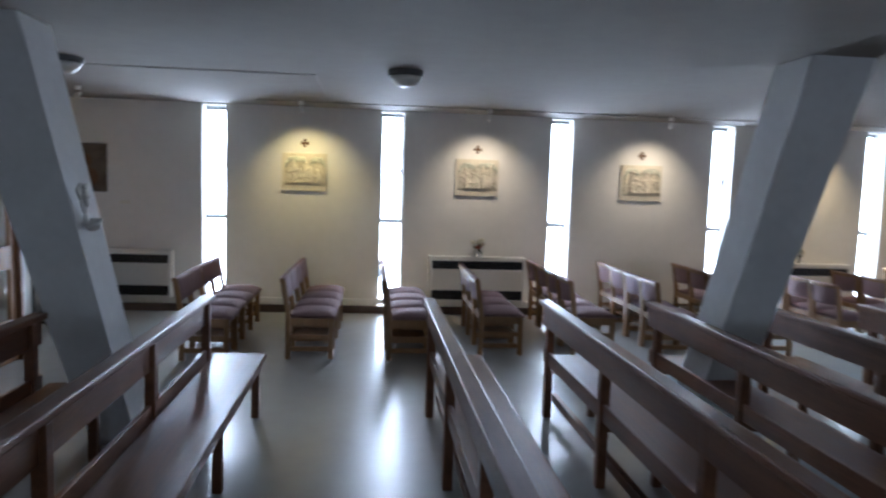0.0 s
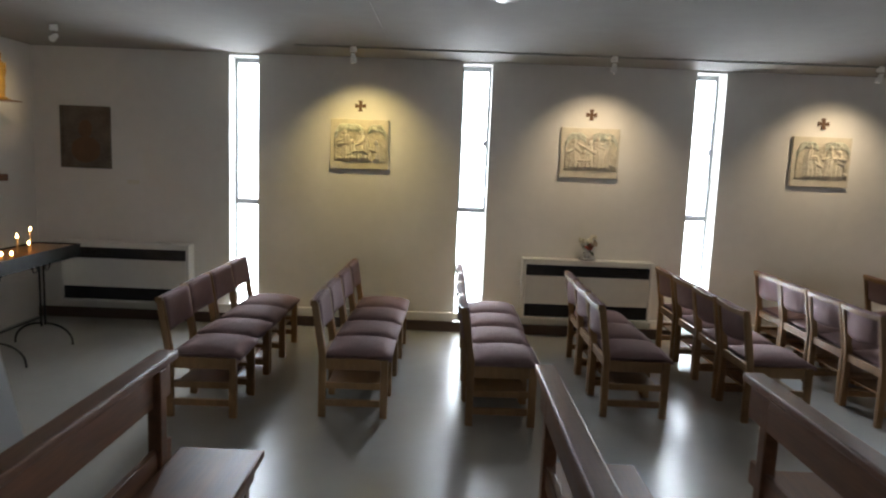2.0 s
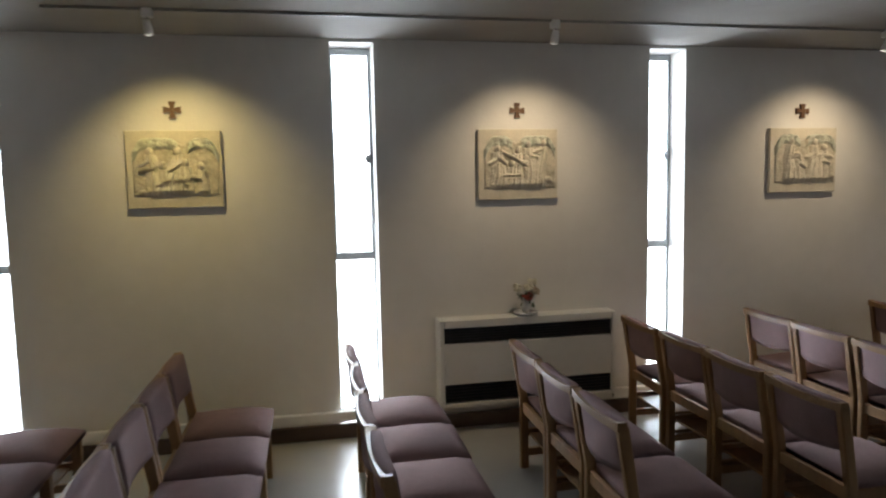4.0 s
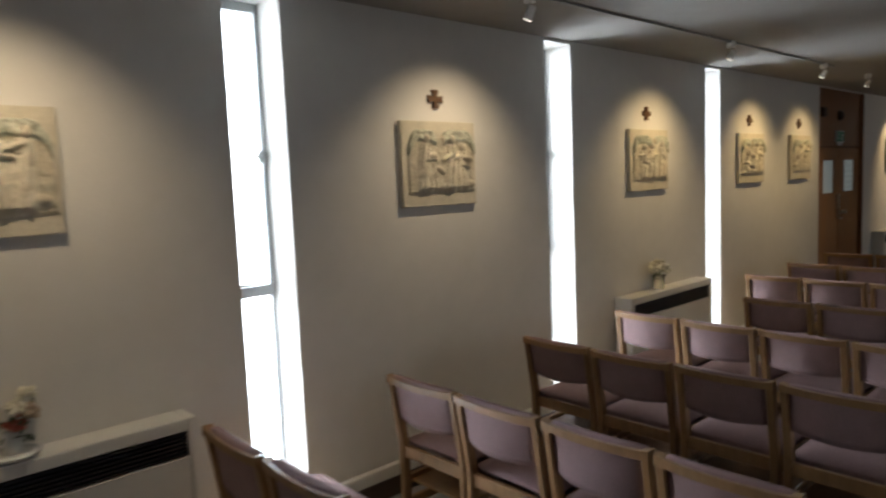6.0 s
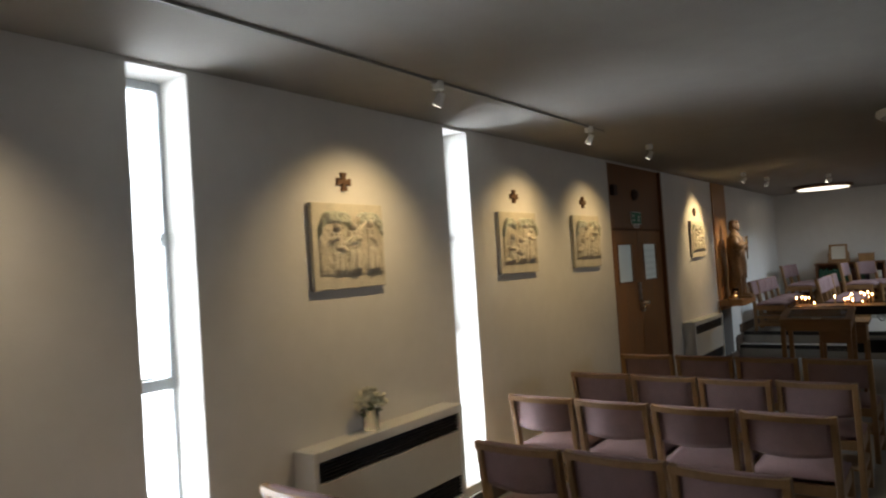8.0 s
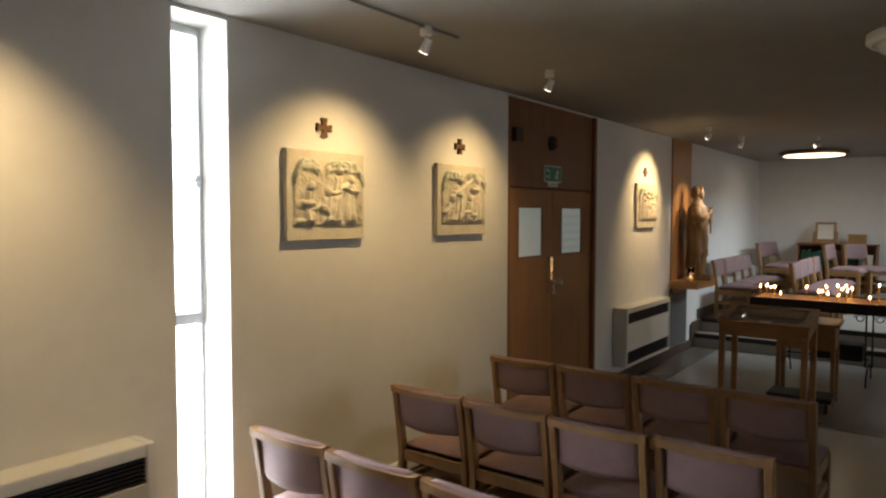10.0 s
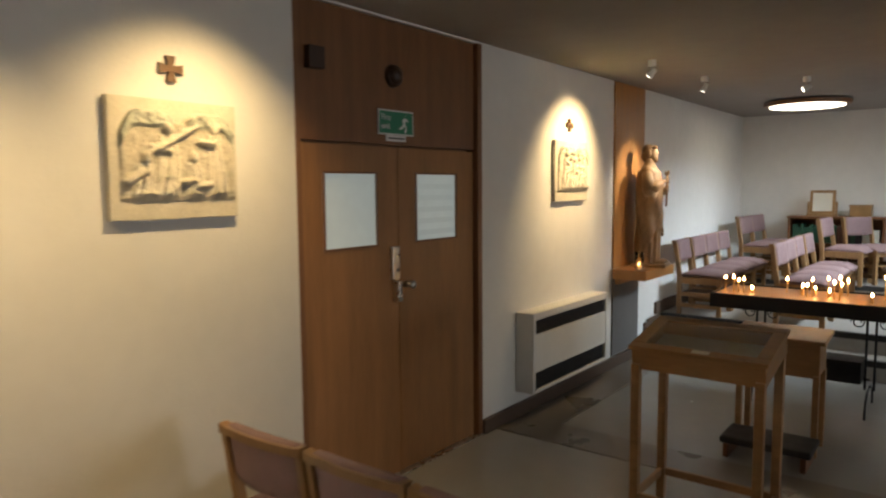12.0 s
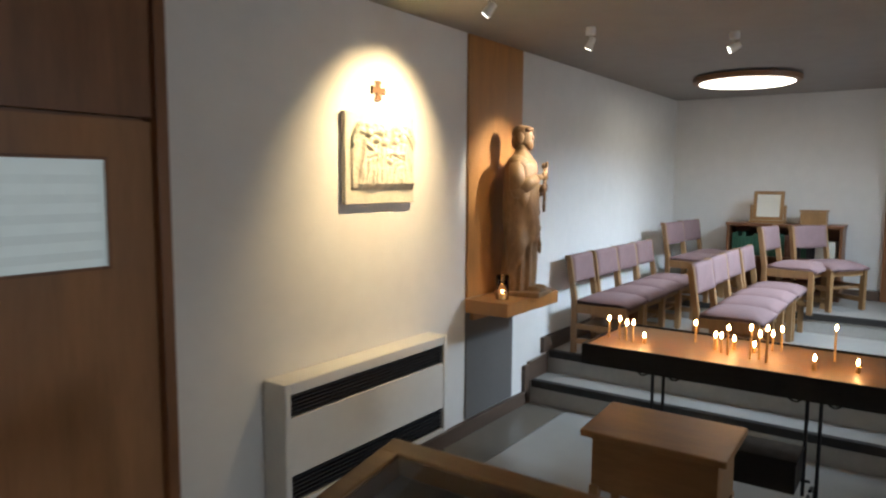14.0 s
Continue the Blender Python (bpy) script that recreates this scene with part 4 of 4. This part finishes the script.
# ---------------------------------------------------------------- candle stands
def candle_stand(at, length, width, rz, label):
    s = thing("candle_stand", at, label, "candle stand", rz=rz)
    h, w, z = length / 2, width / 2, 0.84
    boxpart("tray_bed", (-w + 0.012, w - 0.012, -h + 0.012, h - 0.012, z - 0.03, z), SAND, s, 0.002, label="waxy golden tray bed")
    for d in ((-w, -w + 0.012, -h, h, z - 0.10, z + 0.012), (w - 0.012, w, -h, h, z - 0.10, z + 0.012), (-w + 0.012, w - 0.012, -h, -h + 0.012, z - 0.10, z + 0.012), (-w + 0.012, w - 0.012, h - 0.012, h, z - 0.10, z + 0.012)):
        boxpart("tray_side", d, IRON, s, 0.003)
    for y in (-h * 0.55, h * 0.55):
        for dx in (-0.03, 0.03):
            bm = bmesh.new()
            rod(bm, (0, y + dx, 0.16), (0, y + dx, z - 0.03), 0.009)
            part("upright", bm, IRON, s)
        for sx in (-1, 1):
            bm = bmesh.new()
            pts = [(sx * (0.03 + 0.22 * math.sin(a)), y, 0.02 + 0.16 * math.cos(a)) for a in [k * math.pi / 2 / 10 for k in range(11)]]
            pts.append((sx * 0.25, y, 0.0))
            tube(bm, pts, 0.009, 6)
            part("curved_foot", bm, IRON, s)
            bm = bmesh.new()
            pts = [(0, y + sx * (0.09 + 0.05 * math.cos(a) * (1 - a / 16)), z - 0.17 + 0.05 * math.sin(a) * (1 - a / 16)) for a in [k * 0.45 for k in range(22)]]
            tube(bm, pts, 0.005, 5)
            part("scroll", bm, IRON, s)
    bm = bmesh.new()
    rod(bm, (0, -h * 0.55, 0.24), (0, h * 0.55, 0.24), 0.008)
    part("stretcher", bm, IRON, s)
    return s


candle_stand((13.57, 7.08, 0), 1.40, 0.66, 0, "black iron candle stand with long golden tray")
boxed = thing("offering_box", (13.45, 6.95, 0), "low black metal box beneath the candle stand", "box")
boxpart("body", (-0.12, 0.12, -0.22, 0.22, 0.252, 0.40), IRON, boxed, 0.006)
boxpart("lid", (-0.125, 0.125, -0.225, 0.225, 0.401, 0.415), IRON, boxed, 0.003)


def candle(x, y, z, h):
    c = thing("candle", (x, y, z), "thin lit honey-coloured taper candle" if h > 0.06 else "short burnt-down lit candle", "candle", "lit votive candles")
    bm = bmesh.new()
    rod(bm, (0, 0, 0), (rng.uniform(-0.004, 0.004), rng.uniform(-0.004, 0.004), h), 0.006 if h > 0.06 else 0.011, 0.005 if h > 0.06 else 0.01, 8)
    part("wax", bm, WAX, c)
    bm = bmesh.new()
    rod(bm, (0, 0, h), (0, 0, h + 0.01), 0.0012, None, 5)
    part("wick", bm, IRON, c)
    bm = bmesh.new()
    lathe(bm, [(0.001, h + 0.006), (0.006, h + 0.012), (0.0075, h + 0.018), (0.005, h + 0.028), (0.001, h + 0.038)], 10)
    part("flame", bm, FLAME, c, "bright yellow flame", True)


CANDLES = [(13.5, 7.73, 0.11), (13.48, 7.66, 0.12), (13.48, 7.62, 0.10), (13.47, 7.58, 0.11), (13.48, 7.52, 0.03), (13.67, 7.3, 0.11), (13.57, 7.17, 0.08), (13.52, 7.13, 0.09), (13.49, 7.09, 0.14), (13.63, 7.09, 0.06),
           (13.47, 6.98, 0.16), (13.62, 6.99, 0.02), (13.48, 6.94, 0.13), (13.44, 6.9, 0.17), (13.72, 6.92, 0.09), (13.73, 6.88, 0.12), (13.43, 6.69, 0.06), (13.67, 6.63, 0.17), (13.5, 6.52, 0.05)]
for x, y, h in CANDLES:
    candle(x, y, 0.84, max(0.025, h - 0.02))

candle_stand((-3.28, 7.45, 0), 1.2, 0.4, 0, "black iron candle stand with narrow tray")
for x, y, h in ((-3.12, 7.14, 0.025), (-3.2, 7.49, 0.06), (-3.22, 7.55, 0.165), (-3.25, 7.42, 0.12), (-3.16, 7.08, 0.03)):
    candle(x, y, 0.84, h)


# ---------------------------------------------------------------- display case and prayer desk
case = thing("display_case", (11.06, 7.15, 0), "brown wooden display case with sloping glass lid", "display case")
a, b = 0.215, 0.31
slope = pose(0, 0, 0.965, 0, -10.5, 0)
for sx, top in ((-1, 0.83), (1, 0.90)):
    for sy in (-1, 1):
        boxpart("leg", (sx * (a - 0.022) - 0.021, sx * (a - 0.022) + 0.021, sy * (b - 0.022) - 0.021, sy * (b - 0.022) + 0.021, 0, top), DESKWOOD, case, 0.004)
    boxpart("stretcher", (min(sx * (a - 0.032), sx * (a - 0.012)), max(sx * (a - 0.032), sx * (a - 0.012)), -b + 0.044, b - 0.044, 0.13, 0.17), DESKWOOD, case, 0.003)
for s in (-1, 1):
    boxpart("apron", (min(s * a, s * (a - 0.02)), max(s * a, s * (a - 0.02)), -b, b, -0.125, -0.021), DESKWOOD, case, 0.003, m=slope)
    boxpart("apron", (-a + 0.021, a - 0.021, min(s * b, s * (b - 0.02)), max(s * b, s * (b - 0.02)), -0.125, -0.021), DESKWOOD, case, 0.003, m=slope)
    boxpart("lid_frame", (min(s * (a + 0.012), s * (a - 0.05)), max(s * (a + 0.012), s * (a - 0.05)), -b - 0.012, b + 0.012, -0.02, 0.0), DESKWOOD, case, 0.004, m=slope)
    boxpart("lid_frame", (-a + 0.051, a - 0.051, min(s * (b + 0.012), s * (b - 0.05)), max(s * (b + 0.012), s * (b - 0.05)), -0.02, 0.0), DESKWOOD, case, 0.004, m=slope)
    boxpart("side_stretcher", (-a + 0.044, a - 0.044, min(s * (b - 0.012), s * (b - 0.032)), max(s * (b - 0.012), s * (b - 0.032)), 0.13, 0.17), DESKWOOD, case, 0.003)
boxpart("bed", (-a + 0.021, a - 0.021, -b + 0.021, b - 0.021, -0.11, -0.095), LINING, case, 0, m=slope, label="grey lining board")
gl = boxpart("glass_lid", (-a + 0.051, a - 0.051, -b + 0.051, b - 0.051, -0.013, -0.007), GLASS, case, 0, m=slope, label="clear glass lid")
gl.visible_shadow = False
note = new("paper_label")
note.matrix_basis = pose(11.06, 7.15, 0) @ slope @ pose(-a + 0.02, -0.02, 0.0005)
tagged(note, "small yellow paper label lying on the case", "label")
boxpart("sheet", (-0.018, 0.018, -0.04, 0.04, 0, 0.001), PAPER, note, 0)

desk = thing("prayer_desk", (12.47, 7.09, 0), "oak prayer desk with sloping top and dark kneeler", "prayer desk")
boxpart("top", (-0.17, 0.17, -0.275, 0.275, -0.014, 0.014), DESKWOOD, desk, 0.006, m=pose(0, 0, 0.745, 0, -4, 0))
boxpart("front_panel", (-0.13, -0.108, -0.24, 0.24, 0.50, 0.715), DESKWOOD, desk, 0.003)
for s in (-1, 1):
    boxpart("side_panel", (-0.107, 0.12, min(s * 0.24, s * 0.22), max(s * 0.24, s * 0.22), 0.52, 0.725), DESKWOOD, desk, 0.003)
    for x in (-0.125, 0.115):
        boxpart("leg", (x - 0.02, x + 0.02, s * 0.225 - 0.018, s * 0.225 + 0.018, 0, 0.52), DESKWOOD, desk, 0.004)
    boxpart("kneeler_foot", (-0.44, -0.15, s * 0.22 - 0.016, s * 0.22 + 0.016, 0, 0.085), PEW, desk, 0.004)
boxpart("kneeler_pad", (-0.44, -0.13, -0.26, 0.26, 0.086, 0.13), RUBBER, desk, 0.014, label="dark padded kneeling board")


# ---------------------------------------------------------------- objects by the end wall
LV = 3 * RISE
chest = thing("bookcase", (17.80, 7.53, LV), "low dark bookcase filled with books", "bookcase")
boxpart("top", (-0.12, 0.245, -0.56, 0.56, 0.74, 0.77), PEW, chest, 0.004)
for s in (-1, 1):
    boxpart("side", (-0.11, 0.24, min(s * 0.55, s * 0.525), max(s * 0.55, s * 0.525), 0, 0.74), PEW, chest, 0.003)
boxpart("back", (0.22, 0.24, -0.524, 0.524, 0, 0.74), PEW, chest, 0)
boxpart("shelf", (-0.10, 0.219, -0.524, 0.524, 0.40, 0.42), PEW, chest, 0.002)
boxpart("plinth", (-0.10, 0.219, -0.524, 0.524, 0.0, 0.05), PEW, chest, 0.002)
BOOKS = [material("book_cloth_green", (0.02, 0.08, 0.045), 0.6), material("book_cloth_dark", (0.03, 0.03, 0.04), 0.6), material("book_cloth_brown", (0.12, 0.05, 0.03), 0.6)]
y = 0.5
while y > -0.28:
    th = rng.uniform(0.022, 0.04)
    bk = thing("book", (17.82, 7.53 + y - th / 2, LV + 0.42), "upright clothbound book on the low shelf", "book", "shelved books")
    boxpart("cover", (-0.08, 0.09, -th / 2 + 0.001, th / 2 - 0.001, 0, rng.uniform(0.2, 0.25)), BOOKS[0] if y > 0.05 else rng.choice(BOOKS), bk, 0.003)
    y -= th
for k in range(5):
    bk = thing("paper_stack", (17.80, 7.13, LV + 0.42 + 0.0362 * k), "stack of white booklets on the shelf", "booklets", "stacked booklets")
    boxpart("sheets", (-0.09, 0.1, -0.09, 0.09, 0, 0.036), PAPER, bk, 0.003)
fr = thing("picture_frame", (17.82, 7.70, LV + 0.77), "oak table frame holding a cream sheet", "picture frame")
tilt = pose(0, 0, 0.03, 0, 8, 0)
for d in ((-0.012, 0.012, -0.15, -0.115, 0, 0.31), (-0.012, 0.012, 0.115, 0.15, 0, 0.31), (-0.012, 0.012, -0.115, 0.115, 0.275, 0.31), (-0.012, 0.012, -0.115, 0.115, 0, 0.035)):
    boxpart("frame_bar", d, OAK, fr, 0.003, m=tilt)
boxpart("sheet", (0.0, 0.006, -0.115, 0.115, 0.035, 0.275), PAPER, fr, 0, m=tilt)
for s in (-1, 1):
    boxpart("stand_post", (-0.01, 0.05, s * 0.165 - 0.01, s * 0.165 + 0.01, 0, 0.19), OAK, fr, 0.003)
boxpart("stand_base", (-0.05, 0.07, -0.18, 0.18, 0, 0.028), OAK, fr, 0.004)
wb = thing("wooden_box", (17.84, 7.26, LV + 0.77), "plain brown wooden box on the bookcase", "box")
boxpart("body", (-0.08, 0.08, -0.12, 0.12, 0, 0.13), OAK, wb, 0.004)
boxpart("lid", (-0.088, 0.088, -0.128, 0.128, 0.131, 0.15), OAK, wb, 0.004)

# ---------------------------------------------------------------- west corner
pic = thing("icon_picture", (-3.38, WALL_Y, 1.8), "dark brown framed icon on the wall", "picture")
boxpart("panel", (-0.22, 0.22, -0.02, -0.001, -0.275, 0.275), PICTURE, pic, 0.002)
for d in ((-0.245, -0.215, -0.03, -0.002, -0.3, 0.3), (0.215, 0.245, -0.03, -0.002, -0.3, 0.3), (-0.214, 0.214, -0.03, -0.002, 0.27, 0.3), (-0.214, 0.214, -0.03, -0.002, -0.3, -0.27)):
    boxpart("frame_bar", d, PICTURE, pic, 0.003)
bm = bmesh.new()
blob(bm, (0, -0.02, 0.08), (0.07, 0.004, 0.09), 2)
blob(bm, (0, -0.02, -0.12), (0.15, 0.004, 0.13), 2)
part("painted_shape", bm, BRONZE, pic, "faint dark painted shapes")
cap = thing("wall_label", (-2.93, WALL_Y, 1.38), "small white caption card on the wall", "label")
boxpart("card", (-0.06, 0.06, -0.003, 0, -0.02, 0.02), PAPER, cap, 0)

robed_figure("gilded_statue", (-3.76, 8.07, 2.10), 0.4, 90, GILT, "small gilded statue on a dark wooden bracket post", "statue")
br = thing("statue_bracket", (X0, 8.07, 0), "dark wooden wall post with bracket", "bracket")
boxpart("post", (0.001, 0.05, -0.05, 0.05, 1.36, 2.075), DOORDARK, br, 0.004)
boxpart("shelf", (0.002, 0.27, -0.11, 0.11, 2.0755, 2.085), DOORDARK, br, 0.002)
boxpart("foot", (0.051, 0.14, -0.07, 0.07, 1.38, 1.44), DOORDARK, br, 0.004)


# ---------------------------------------------------------------- flowers on the heaters
def flowers(x, kinds, label, dish, spread):
    f = thing("flower_vase", (x, 8.69, 0.79), label, "flowers", "vases on the heaters")
    bm = bmesh.new()
    if dish:
        lathe(bm, [(0.05, 0.0), (0.085, 0.012), (0.09, 0.022), (0.05, 0.02)], 22)
        lathe(bm, [(0.026, 0.02), (0.032, 0.05), (0.028, 0.10)], 16)
        part("dish", bm, BOWL, f, "pale ceramic dish", True)
    else:
        lathe(bm, [(0.044, 0.0), (0.046, 0.004), (0.047, 0.115), (0.043, 0.115), (0.042, 0.006), (0.001, 0.006)], 18, caps=False)
        part("vase", bm, GLASS, f, "clear glass vase", True).visible_shadow = False
    rr = random.Random(int(x * 10))
    count, head = (11, 1.0) if dish else (6, 1.9)
    for k in range(count):
        a, sp = (rr.uniform(0, 6.28), rr.uniform(0.02, spread)) if dish else (k * 1.05, spread * (0.25 + 0.75 * (k % 2)))
        h = rr.uniform(0.12, 0.22) if dish else rr.uniform(0.155, 0.205)
        tip = Vector((sp * math.cos(a), sp * math.sin(a) * 0.6, h))
        bm = bmesh.new()
        rod(bm, (0, 0, 0.03), tip, 0.002, 0.0015, 5)
        part("stem", bm, LEAF, f)
        bm = bmesh.new()
        for _ in range(11 if dish else 26):
            b = rr.uniform(0, 6.28)
            q = rr.uniform(0.4, 1.0) * 0.022 * head
            blob(bm, tip + Vector((q * math.cos(b), q * math.sin(b), rr.uniform(-0.012, 0.018) * head)), (0.018, 0.016, 0.008), 1, Euler((rr.uniform(-1, 1), rr.uniform(-1, 1), b)).to_matrix().to_4x4())
        part("bloom", bm, kinds[k % len(kinds)], f)
        for _ in range(2):
            bm = bmesh.new()
            q = tip * rr.uniform(0.55, 0.9) + Vector((rr.uniform(-0.03, 0.03), rr.uniform(-0.025, 0.025), rr.uniform(-0.03, 0.0)))
            blob(bm, q, (0.028, 0.009, 0.003), 1, Euler((rr.uniform(-1, 1), rr.uniform(-1, 1), rr.uniform(0, 6))).to_matrix().to_4x4())
            part("leaf", bm, LEAF, f)


flowers(1.57, (PETAL, REDPETAL, PETAL, DRIED), "dish of faded red and cream flowers on a heater", True, 0.11)
flowers(6.08, (PETAL,), "glass vase of cream flowers on a heater", False, 0.075)
